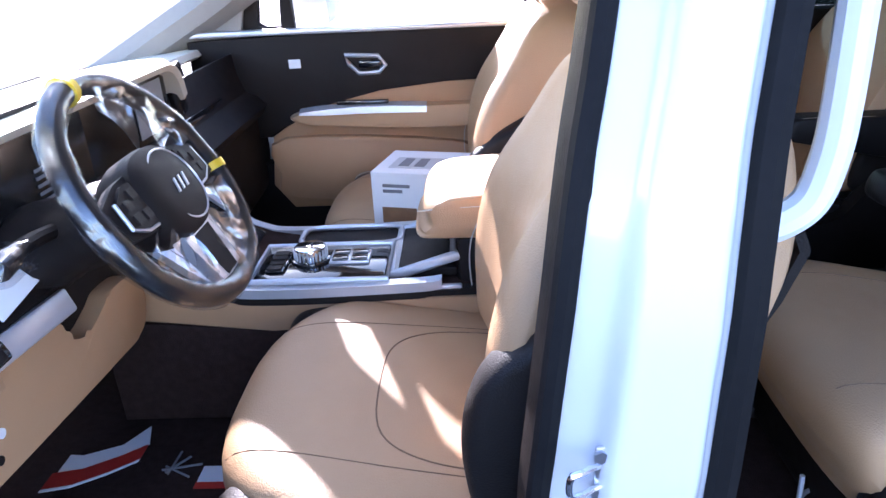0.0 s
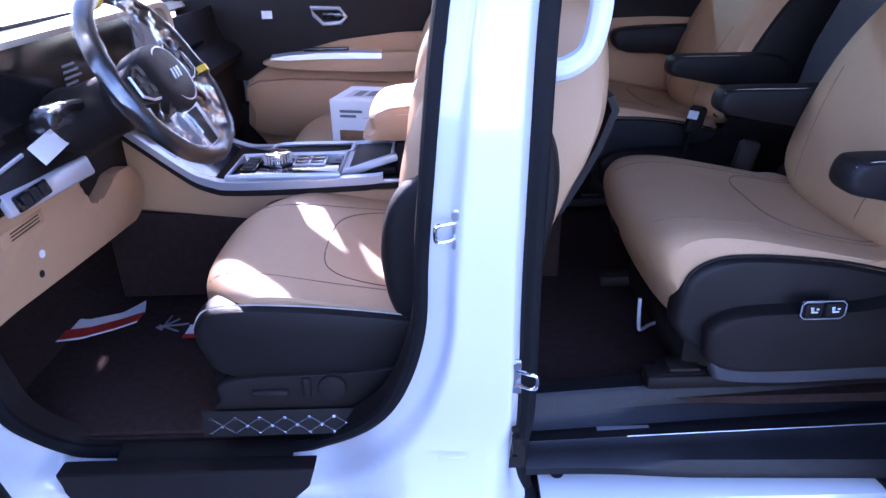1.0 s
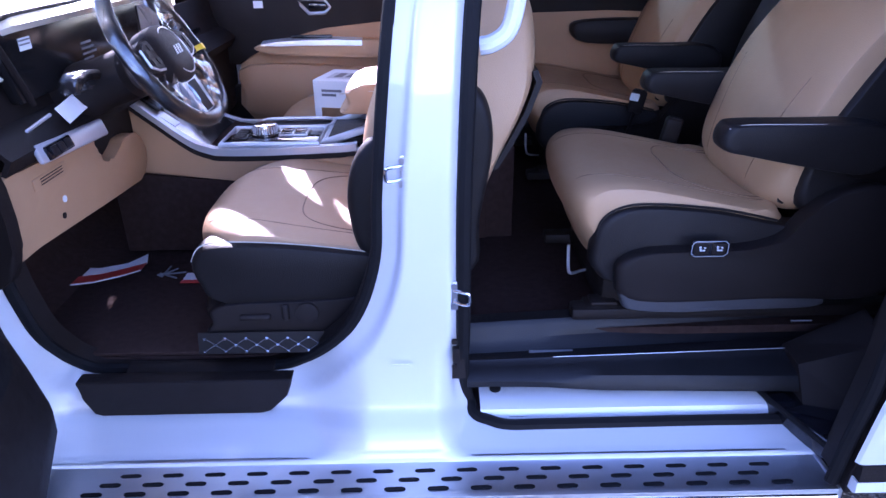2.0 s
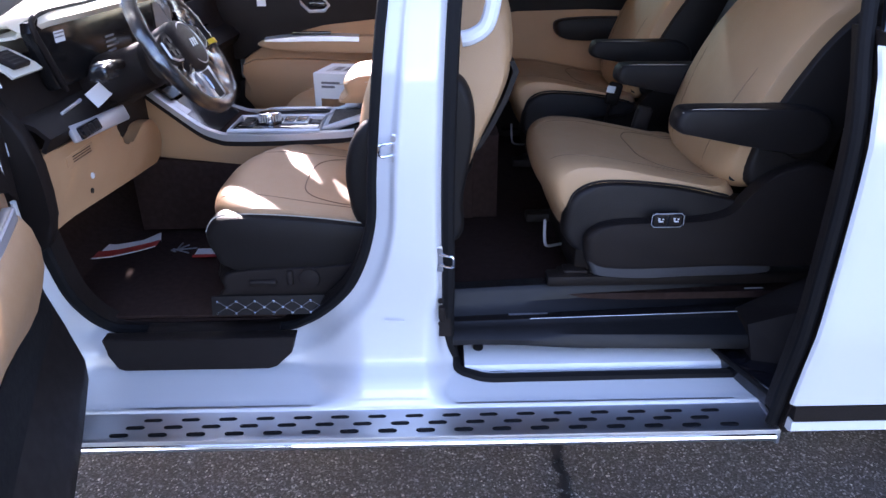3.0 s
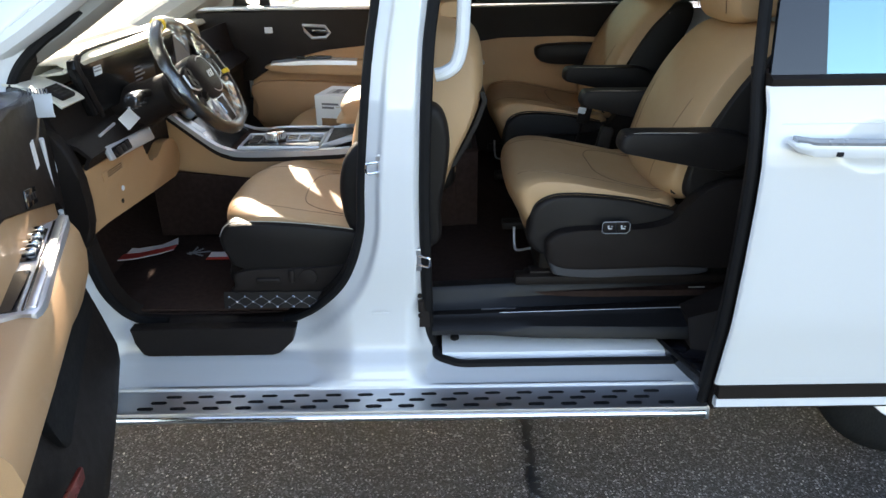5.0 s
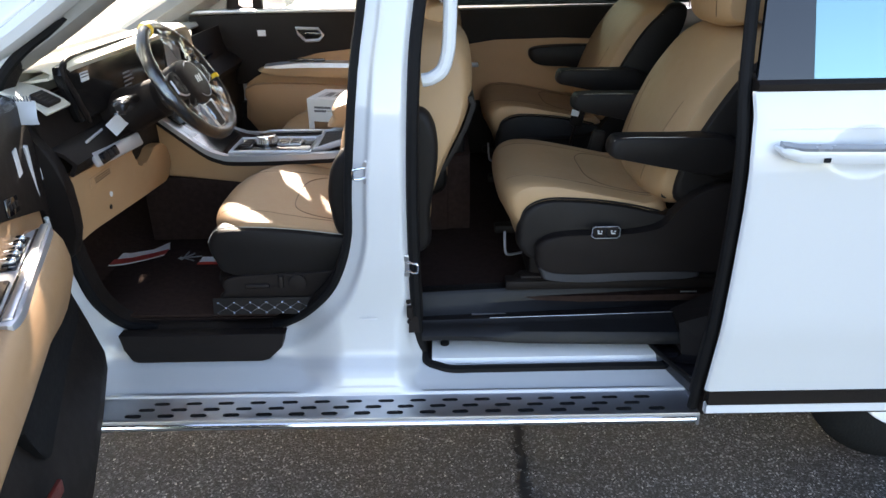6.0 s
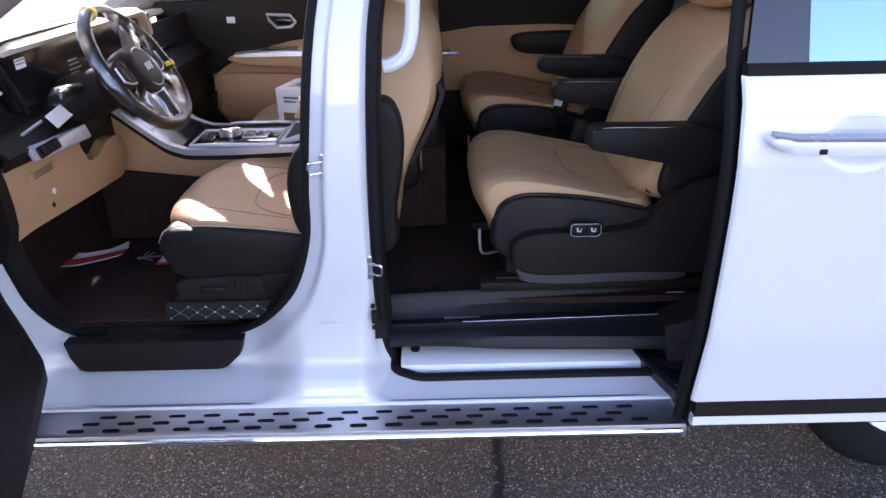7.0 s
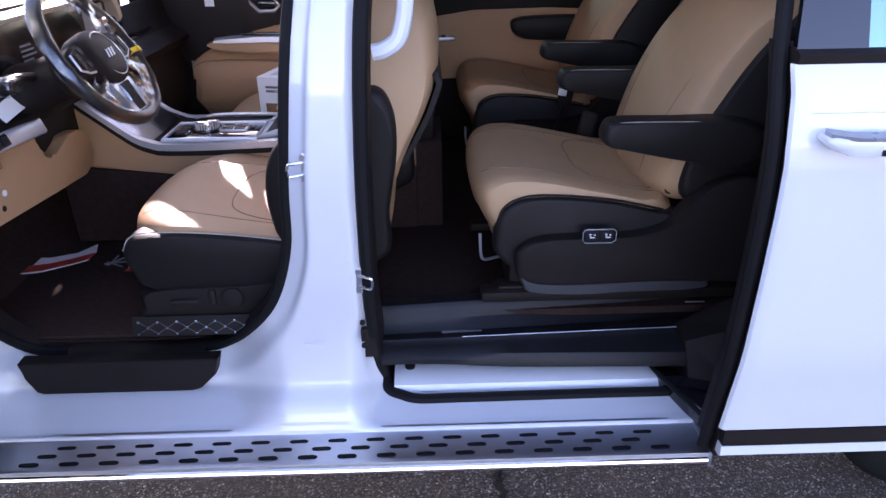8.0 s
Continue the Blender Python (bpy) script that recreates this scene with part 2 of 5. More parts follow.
def project(bm_tree, pts, way=(0, 0, -1), lift=0.001, start=0.5):
    """Lays a line of points on a surface along a direction."""
    w = Vector(way).normalized()
    out = []
    for p in pts:
        hit, nrm, _, _ = bm_tree.ray_cast(Vector(p) - w * start, w)
        if hit:
            out.append(hit - w * lift)
    return out


def bars(origin, right, down, rows, h, depth=0.0006):
    """Plain bars for small print: rows of (offset right, offset down, length)."""
    bm = bmesh.new()
    r, d = Vector(right).normalized(), Vector(down).normalized()
    n = r.cross(d).normalized()
    for a, b, ln in rows:
        o = Vector(origin) + r * a + d * b
        q = [o, o + r * ln, o + r * ln + d * h, o + d * h]
        loft([[v + n * depth for v in q], [v - n * depth for v in q]], bm=bm)
    return bm


# ---- ground ----
gb = bmesh.new()
gs = [-2500, -400, -60, -12, -4, 0, 4, 12, 60, 400, 2500]
sheet([[(x, y, 0) for y in gs] for x in gs], bm=gb)
ground = tagged(part("ground", gb, ASPHALT), "worn dark grey asphalt of a parking lot", "asphalt", kind="structure")
rng = random.Random(4)
cl, cr = [], []
pts = smooth_line([(0.40, 0.9), (0.425, 0.45), (0.432, 0.235), (0.425, 0.10), (0.455, 0.03), (0.452, -0.05), (0.50, -0.16), (0.49, -0.32), (0.53, -0.6), (0.50, -1.1), (0.56, -2.2), (0.5, -4)], 14)
for i, p in enumerate(pts):
    j = rng.uniform(-0.010, 0.010)
    w = 0.012 + rng.uniform(-0.005, 0.008)
    cl.append((p.x + j - w, p.y, 0.0))
    cr.append((p.x + j + w, p.y, 0.0))
cb = sheet([[(x, y, 0.0015) for x, y, _ in cl], [((a[0] + b[0]) / 2, a[1], 0.004) for a, b in zip(cl, cr)], [(x, y, 0.0015) for x, y, _ in cr]])
part("crack", cb, TAR, ground, "dark crack across the asphalt")

# ---- the minivan's shell ----
YC = 1.05                                   # middle of the vehicle
van = thing("minivan", (0.2, YC, 0), "white minivan with its driver's door and sliding door open", "minivan")

PROF = [(0.352, 0.098), (0.366, 0.099), (0.369, 0.104), (0.382, 0.105), (0.386, 0.110), (0.398, 0.111), (0.401, 0.117), (0.410, 0.120), (0.418, 0.135), (0.424, 0.160), (0.432, 0.172), (0.45, 0.176), (0.55, 0.176), (0.70, 0.160), (0.95, 0.160), (1.1, 0.172), (1.2, 0.192), (1.35, 0.235), (1.5, 0.285), (1.62, 0.335), (1.69, 0.40), (1.73, 0.52)]


def side_y(z):
    return float(np.interp(z, [p[0] for p in PROF], [p[1] for p in PROF]))


FRONT = [(q.x, q.y) for q in smooth_line([(0.03, 1.42), (0.014, 1.306), (-0.006, 1.183), (-0.035, 0.91), (-0.046, 0.766), (-0.085, 0.646), (-0.138, 0.572), (-0.212, 0.516), (-0.30, 0.497), (-0.60, 0.495), (-0.69, 0.512), (-0.745, 0.58), (-0.768, 0.70), (-0.80, 0.95), (-0.855, 1.10), (-0.845, 1.17), (-0.78, 1.24), (-0.69, 1.30), (-0.50, 1.43), (-0.32, 1.535), (-0.18, 1.575), (-0.02, 1.57), (0.035, 1.53)], 6, True)]
REAR = [(q.x, q.y) for q in smooth_line([(0.195, 1.54), (0.17, 1.42), (0.151, 1.307), (0.137, 1.186), (0.125, 0.918), (0.123, 0.69), (0.125, 0.52), (0.132, 0.452), (0.156, 0.412), (0.21, 0.397), (0.30, 0.396), (0.6, 0.397), (0.9, 0.398), (0.98, 0.41), (1.02, 0.46), (1.04, 0.60), (1.05, 1.0), (1.03, 1.4), (0.98, 1.55), (0.9, 1.59), (0.55, 1.605), (0.28, 1.595)], 6, True)]


class Opening:
    def __init__(self, poly):
        self.p = np.array(poly)
        self.q = np.roll(self.p, -1, axis=0)

    def nearest(self, x, z):
        d = self.q - self.p
        t = np.clip((((x, z) - self.p) * d).sum(1) / (d * d).sum(1), 0, 1)
        c = self.p + d * t[:, None]
        r = np.hypot(c[:, 0] - x, c[:, 1] - z)
        i = int(r.argmin())
        cross = ((self.p[:, 1] > z) != (self.q[:, 1] > z)) & (x < (self.q[:, 0] - self.p[:, 0]) * (z - self.p[:, 1]) / (self.q[:, 1] - self.p[:, 1] + 1e-12) + self.p[:, 0])
        inside = cross.sum() % 2 == 1
        return (-r[i] if inside else r[i]), c[i]


OPF, OPR = Opening(FRONT), Opening(REAR)


def jamb_y(x, z, df, dr):
    """The painted side: its profile, the recessed jamb round the front door, the folds of the pillar."""
    k = min(1, max(0, (df - 0.034) / 0.020))
    y = side_y(z)
    if z > 0.43:
        f = min(1, (z - 0.43) / 0.06)
        y += f * (0.030 * (1 - k * k * (3 - 2 * k)) + 0.022 * max(0, 1 - df / 0.034))
        k2 = min(1, max(0, (dr - 0.016) / 0.014))
        y += f * 0.016 * (1 - k2 * k2 * (3 - 2 * k2))
    return y


def inward(x, y, z):
    """The sills lie deeper and lower than the pillars: a flat shelf runs in under both openings."""
    def ease(v):
        v = min(1, max(0, v))
        return v * v * (3 - 2 * v)
    along = max(ease(1 - max(0, x + 0.23, -0.69 - x) / 0.16), 0.90 * ease(1 - max(0, 0.15 - x, x - 0.86) / 0.09))
    k = 0.064 * along * ease((z - 0.352) / 0.06) * ease((0.64 - z) / 0.16)
    low = min(z, 0.352 + (z - 0.352) * 0.22)
    return (x + (x - 0.16) * k, y + (y + 1.36) * k, max(z + (z - 1.41) * k, low))


def side_panel(x0, x1, step):
    xs = np.concatenate([np.arange(x0, -0.14, step), np.arange(-0.14, 0.18, step / 3), np.arange(0.18, x1 + 1e-6, step)])
    zs = np.unique(np.concatenate([np.arange(0.352, 0.452, 0.006), np.arange(0.452, 1.73, step)]))
    bm = bmesh.new()
    grid, sign = {}, {}
    for i, x in enumerate(xs):
        for j, z in enumerate(zs):
            df, cf = OPF.nearest(x, z)
            dr, cr_ = OPR.nearest(x, z)
            grid[i, j] = [x, z, max(df, 0), max(dr, 0)]
            sign[i, j] = 1
            if df < 0:
                grid[i, j] = [cf[0], cf[1], 0, max(dr, 0)]
                sign[i, j] = -1
            elif dr < 0:
                grid[i, j] = [cr_[0], cr_[1], max(df, 0), 0]
                sign[i, j] = -1
    vs = {}

    def vert(k):
        if k not in vs:
            x, z, df, dr = grid[k]
            vs[k] = bm.verts.new(inward(x, jamb_y(x, z, df, dr), z))
        return vs[k]
    for i in range(len(xs) - 1):
        for j in range(len(zs) - 1):
            ks = ((i, j), (i + 1, j), (i + 1, j + 1), (i, j + 1))
            if any(sign[k] > 0 for k in ks):
                bm.faces.new([vert(k) for k in ks])
    bmesh.ops.dissolve_degenerate(bm, dist=0.0004, edges=bm.edges[:])
    bmesh.ops.recalc_face_normals(bm, faces=bm.faces)
    # turn the rims inwards, so that the panel has a return
    rim = [e for e in bm.edges if len(e.link_faces) == 1]
    got = bmesh.ops.extrude_edge_only(bm, edges=rim)
    for v in [g for g in got["geom"] if isinstance(g, bmesh.types.BMVert)]:
        v.co.y += 0.035
    return bm


body_side = P("body_side", side_panel(-1.3065, 2.9, 0.015), WHITE, van, "white painted body side with two door openings", 50)

# far side of the body, roof, nose and tail close the shell
def ringx(x, hw, z0, z1):
    pts = [(-hw + 0.10, z0), (-hw, z0 + 0.12), (-hw, 0.95), (-hw + 0.06, 1.2), (-hw + 0.17, 1.55), (-hw + 0.30, z1 - 0.02), (-hw + 0.55, z1), (hw - 0.55, z1), (hw - 0.30, z1 - 0.02)]
    return pts


roof_rows = []
for x, dz in [(-0.42, -0.10), (-0.30, -0.04), (-0.1, 0.0), (0.5, 0.015), (1.5, 0.01), (2.4, -0.02), (2.9, -0.08)]:
    roof_rows.append([(x, y, 1.69 + dz + 0.05 * (1 - ((y - YC) / 0.75) ** 2)) for y in np.linspace(0.325, 2 * YC - 0.31, 17)])
P("roof", sheet(roof_rows, 0.02), WHITE, van, "white painted roof")
P("headliner", sheet([[(x, y, z - 0.045) for x, y, z in r] for r in roof_rows], 0.01), HEADL, van, "grey fabric headliner")
FW = [(-0.78, 1.24), (-0.62, 1.35), (-0.45, 1.462), (-0.18, 1.55), (0.02, 1.55), (0.03, 1.22)]


def far_side(x0, x1, z0, z1, name, material, label, th=0.04, inset=0.0):
    rows = []
    for z in np.linspace(z0, z1, 10):
        rows.append([(x, 2 * YC - side_y(max(z, 0.5)) - inset, z) for x in np.linspace(x0, x1, 8)])
    return P(name, sheet(rows, th), material, van, label)


far_side(-1.3, -0.87, 0.30, 1.03, "far_wing", WHITE, "white painted far front wing")
far_side(-2.25, -1.3, 0.30, 0.90, "far_wing", WHITE, "white painted far front wing ahead of the wheel")
far_side(-0.87, 2.9, 0.30, 1.16, "far_body_side", WHITE, "white painted far body side")
far_side(0.10, 0.20, 1.16, 1.68, "far_pillar", BLACKP, "dark far pillar trim")
far_side(0.20, 2.9, 1.18, 1.62, "far_rear_window", TINT, "dark privacy glass in the far side", 0.005)
far_side(-0.30, 2.9, 1.57, 1.70, "far_roof_rail", WHITE, "white far roof rail")
# nose: bonnet, cowl, fenders, windscreen
hood_rows = [[(x, y, z + 0.05 * (1 - ((y - YC) / 0.9) ** 2)) for y in np.linspace(0.16, 2 * YC - 0.16, 15)] for x, z in [(-1.33, 1.05), (-1.6, 1.02), (-1.9, 0.96), (-2.15, 0.86), (-2.28, 0.70), (-2.32, 0.45)]]
P("hood", sheet(hood_rows, 0.015), WHITE, van, "white painted bonnet")
P("fender", sheet([[(x, 0.11, z) for x in np.linspace(-1.30, -1.0, 3)] for z in (0.35, 0.7, 1.05)], 0.02), WHITE, van, "white front wing behind the wheel")
bm = bmesh.new()
for k in range(46):
    box((-1.30, 0.3 + k * 0.033, 1.06), (0.07, 0.006, 0.012), bm=bm)
box((-1.30, YC, 1.052), (0.09, 1.6, 0.01), bm=bm)
P("cowl_grille", bm, BLACKP, van, "black slatted cowl grille")


def wind_z(x):
    return 1.09 + (x + 1.32) * 0.60


ws = [[(x, y, wind_z(x) - 0.02 - 0.05 * ((y - YC) / 0.85) ** 2 + 0.02) for y in np.linspace(0.22, 2 * YC - 0.22, 13)] for x in np.linspace(-1.32, -0.40, 8)]
wsh = P("windscreen", sheet(ws, 0.004), GLASS, van, "clear laminated windscreen")
wsh.visible_shadow = False
apil = [(-1.22, 1.04), (-1.0, 1.16), (-0.80, 1.27), (-0.6, 1.40), (-0.42, 1.53), (-0.30, 1.60)]
for s, nm, lab in ((1, "windscreen_pillar", "white painted windscreen pillar"), (-1, "windscreen_pillar", "grey trimmed far windscreen pillar")):
    line = smooth_line([(x, (0.235 + 0.10 * (z - 1.1)) if s > 0 else 2 * YC - (0.235 + 0.10 * (z - 1.1)), z) for x, z in apil], 4)
    if s < 0:
        line = [p + Vector((0, 0, 0.015)) for p in line]
    P(nm, tube(line, 0.045 if s > 0 else 0.10, 10, flat=0.7), WHITE if s > 0 else HEADL, van, lab)
    if s > 0:
        P("pillar_trim", tube([(p.x + 0.03, p.y + 0.055, p.z - 0.012) for p in line], 0.052, 10, flat=0.75), HEADL, van, "grey inner windscreen pillar trim")
far_glass = P("far_front_window", sheet([[(x, 2 * YC - side_y(z) - 0.005, z) for x in np.linspace(-0.50, 0.09, 6)] for z in np.linspace(1.17, 1.60, 7)], 0.004), GLASS, van, "clear far front window")
far_glass.visible_shadow = False
# floors
P("front_carpet", sheet([[(x, y, z) for y in np.linspace(0.35, 1.88, 8)] for x, z in [(-1.25, 0.83), (-1.12, 0.58), (-1.0, 0.463), (-0.85, 0.434), (0.11, 0.434)]], 0.02), CARPET, van, "dark fabric floor carpet")
P("rear_carpet", sheet([[(x, y, 0.494) for y in np.linspace(0.375, 1.88, 8)] for x in (0.11, 1.0, 2.0, 2.88)], 0.02), CARPET, van, "dark fabric floor carpet behind the front seats")
P("bulkhead", box((-1.24, YC, 0.85), (0.02, 1.7, 0.5)), CARPET, van, "dark carpeted bulkhead")
P("tail_panel", box((2.88, YC, 1.05), (0.04, 1.7, 1.3)), BLACKP, van, "dark trim at the tail")
P("underbody", box((0.7, YC, 0.30), (3.6, 1.66, 0.08), 0.02), BLACKP, van, "black underbody")
# rear inner side behind the open door, seen through the sliding door's opening
P("quarter_trim", sheet([[(x, side_y(z) + 0.10, z) for x in (1.04, 1.5, 2.85)] for z in np.linspace(0.5, 1.6, 8)], 0.02), GREYP, van, "dark quarter trim panel")
# pillar trim on the inside
bt = [[(x, side_y(z) + 0.045 + dy, z) for x, dy in ((x0 + 0.005, 0), (x0 + 0.02, 0.05), (x1 - 0.02, 0.05), (x1 - 0.005, 0))] for z, x0, x1 in ((0.47, -0.10, 0.135), (0.6, -0.07, 0.128), (0.9, -0.03, 0.128), (1.2, 0.0, 0.142), (1.45, 0.035, 0.18), (1.6, 0.05, 0.22))]
P("pillar_trim", loft(bt), BLACKP, van, "dark plastic centre pillar trim")

# weather strips round both openings
def seal(poly, off, r, parent_name, label, keep=lambda x, z: True):
    c = np.array(poly).mean(0)
    pts = []
    for x, z in poly:
        pts.append(inward(x, side_y(z) + 0.022 + off, z))
    return P(parent_name, tube(pts, r, 8, True), RUBBER, van, label)


seal(FRONT, 0.030, 0.0125, "door_seal", "black rubber weather strip of the driver's door")
seal(REAR, -0.008, 0.0145, "door_seal", "black rubber weather strip of the sliding door")

# dark lining inside both openings
for poly, lab in ((FRONT, "dark plastic lining of the driver's opening"), (REAR, "dark plastic lining of the sliding door's opening")):
    n_ = len(poly)
    turn = sum(poly[k - 1][0] * poly[k][1] - poly[k][0] * poly[k - 1][1] for k in range(n_))
    rings = []
    for k, (x, z) in enumerate(poly):
        a, b = poly[k - 1], poly[(k + 1) % n_]
        d = Vector((b[0] - a[0], b[1] - a[1])).normalized()
        nx, nz = -d.y, d.x
        if turn < 0:
            nx, nz = -nx, -nz
        y = side_y(z) + (0.034 if poly is FRONT else 0.0)
        deep = 0.07 if poly is FRONT else 0.11
        low = 0.02 * min(1, max(0, (0.46 - z) / 0.05))
        o_ = Vector(inward(x, y, z)) - Vector((x, y, z))
        rings.append([Vector(q) + o_ for q in ((x + nx * 0.004, y + 0.020 + low, z + nz * 0.004), (x + nx * 0.012, y + 0.05 + low, z + nz * 0.012), (x + nx * 0.014, y + deep, z + nz * 0.014), (x + nx * -0.004, y + deep, z + nz * -0.004), (x - nx * 0.004, y + 0.045, z - nz * 0.004))])
    P("opening_lining", loft(rings, False, True), BLACKP, van, lab)

# windscreen header
P("windscreen_header", box((-0.42, YC, 1.575), (0.14, 1.5, 0.05), 0.015, 2, Euler((0, -0.5, 0)).to_matrix()), HEADL, van, "grey windscreen header")

# driver's sill trim hanging over the ledge
fl = [(-0.668, 0.514), (-0.660, 0.475), (-0.645, 0.436), (-0.630, 0.428), (-0.295, 0.428), (-0.275, 0.436), (-0.238, 0.472), (-0.226, 0.514)]
trim = prism(fl, "y", 0.148, 0.19, 0.006)
for v in trim.verts:
    v.co = inward(*v.co)
P("sill_trim", trim, BLACKP, van, "black plastic sill trim under the driver's door")
P("sill_trim", sheet([[(x, y, z) for x in np.linspace(-0.63, -0.30, 9)] for y, z in [(0.265, 0.436), (0.285, 0.447), (0.305, 0.452), (0.325, 0.456), (0.335, 0.452)]], 0.008), BLACKP, van, "black plastic scuff plate")

# stepped entry of the sliding door
step = [(0.214, 0.352), (0.228, 0.380), (0.25, 0.387), (0.30, 0.389), (0.41, 0.393)]
P("sill_ledge", sheet([[(x, y, z) for x in np.linspace(0.163, 1.02, 6)] for y, z in step], 0.01), WHITE, van, "white painted sill ledge")
prof = [(0.268, 0.424), (0.2485, 0.426), (0.249, 0.440), (0.258, 0.450), (0.275, 0.458), (0.288, 0.462), (0.292, 0.467), (0.308, 0.469), (0.313, 0.460), (0.328, 0.460), (0.336, 0.468), (0.350, 0.482), (0.356, 0.508), (0.366, 0.519), (0.40, 0.521), (0.41, 0.513)]
rows = []
for x in np.linspace(0.135, 1.04, 16):
    run = min(1, max(0, (x - 0.20) / 0.75))
    rows.append([(x, y + 0.075 * (x - 0.14) * min(1, max(0, (y - 0.24) / 0.11)) - (0.030 * run if y < 0.26 else 0), z - (0.008 * min(1, max(0, (x - 0.30) / 0.12)) + 0.004 * run if y < 0.2495 else 0.004 * run if y < 0.26 else 0)) for y, z in prof])
stepp = P("entry_step", sheet(rows, 0.006), STEPM, van, "dark plastic stepped entry plate of the sliding door")
P("tread_rib", tube([(x, 0.290 + 0.034 * (x - 0.14), 0.4695) for x in np.linspace(0.33, 0.95, 12)], 0.0011, 6), SATIN, stepp, "pale worn edge")
P("badge", box((0.33, 0.325, 0.463), (0.10, 0.016, 0.003), 0.001), SATIN, stepp, "small brushed metal plate")
P("badge", box((0.93, 0.385, 0.488), (0.05, 0.02, 0.004), 0.001, rot=Euler((0.8, 0, 0)).to_matrix()), SATIN, stepp, "small brushed metal plate")
P("end_cap", loft([[(0.86, y, z) for y, z in ((0.20, 0.40), (0.30, 0.40), (0.33, 0.47), (0.25, 0.47))], [(1.03, y, z) for y, z in ((0.12, 0.36), (0.30, 0.36), (0.33, 0.56), (0.22, 0.54))]]), BLACKP, stepp, "black moulded end of the step")
cover = prism([(0.790, 0.275), (0.800, 0.222), (0.848, 0.085), (0.86, 0.075), (1.02, 0.075), (1.02, 0.30)], "z", 0.335, 0.400, 0.006)
P("track_cover", cover, GLOSS, stepp, "black moulded cover over the door's lower track")
P("track_lip", tube(smooth_line([(0.786, 0.285, 0.396), (0.796, 0.222, 0.398), (0.845, 0.085, 0.394), (0.862, 0.06, 0.390)]), 0.006, 8), RUBBER, stepp, "black rubber lip")
P("drain_plug", disc((0.200, 0.29, 0.392), (0, -0.3, 1), 0.013, 0.008, 16, 0.002), RUBBER, van, "black rubber plug in the sill")

# strikers on the pillar
def striker(x, y, z, way, label):
    pl = P("striker", box((x, y, z), (0.010 if way == "x" else 0.034, 0.004, 0.062), 0.002), ZINC, van, label)
    w = Vector((-1, 0, 0)) if way == "x" else Vector((1, 0, 0))
    o = Vector((x, y - 0.002, z))
    P("loop", tube(smooth_line([o + Vector((0, 0, 0.012)), o + w * 0.016 + Vector((0, -0.010, 0.013)), o + w * 0.028 + Vector((0, -0.014, 0.010)), o + w * 0.028 + Vector((0, -0.014, -0.010)), o + w * 0.016 + Vector((0, -0.010, -0.013)), o + Vector((0, 0, -0.012))], 5), 0.0034, 8), CHROME, pl)
    for dz in (-0.022, 0.022):
        P("bolt", disc(o + Vector((0, -0.001, dz)), (0, -1, 0), 0.007, 0.005, 6), ZINC, pl)
    return pl


striker(0.014, 0.176, 0.952, "x", "zinc door striker with a bent steel loop")
striker(0.105, 0.170, 0.702, "r", "zinc door striker with a bent steel loop")
lb = P("latch_stop", box((0.108, 0.176, 0.563), (0.016, 0.018, 0.034), 0.004), BLACKP, van, "small black latch stop")
for dz in (-0.03, 0.03):
    P("screw", disc((0.105, 0.176, 0.563 + dz), (0, -1, 0), 0.006, 0.006, 8), BLACKP, lb)
P("pillar_stamp", box((0.0, 0.158, 0.552), (0.045, 0.003, 0.004), 0.001), WHITE, van, "pressed line in the white pillar")

# white grab handle behind the pillar
gh = smooth_line([(0.155, 0.258, 1.155), (0.178, 0.258, 1.160), (0.204, 0.262, 1.178), (0.217, 0.268, 1.215), (0.222, 0.274, 1.26), (0.226, 0.287, 1.35), (0.230, 0.30, 1.45), (0.215, 0.31, 1.49), (0.19, 0.315, 1.50)], 6)
P("grab_handle", tube(gh, 0.0165, 10), PAPER, van, "pale film-wrapped grab handle")

# rear wheel under the van
wx, wy, wr = 1.58, 0.20, 0.345
rw = []
for a, r in [(0.02, 0.20), (0.0, 0.215), (-0.012, 0.25), (-0.012, 0.30), (0.0, 0.33), (0.02, wr), (0.2, wr), (0.22, 0.32), (0.22, 0.2)]:
    rw.append([(wx + r * math.cos(2 * math.pi * k / 40), wy + a, wr + r * math.sin(2 * math.pi * k / 40)) for k in range(40)])
wheel = P("rear_wheel", loft(rw), TYRE, van, "black rear tyre on a pale alloy wheel")
rim = []
for a, r in [(0.05, 0.02), (0.03, 0.05), (0.03, 0.17), (0.005, 0.205), (-0.004, 0.214), (0.004, 0.219)]:
    rim.append([(wx + r * math.cos(2 * math.pi * k / 40), wy + a, wr + r * math.sin(2 * math.pi * k / 40)) for k in range(40)])
P("rim", loft(rim, False), SATIN, wheel, "alloy rim")
wheel2 = P("front_wheel", loft([[(v[0] - 3.09, v[1], v[2]) for v in r] for r in rw]), TYRE, van, "black front tyre")

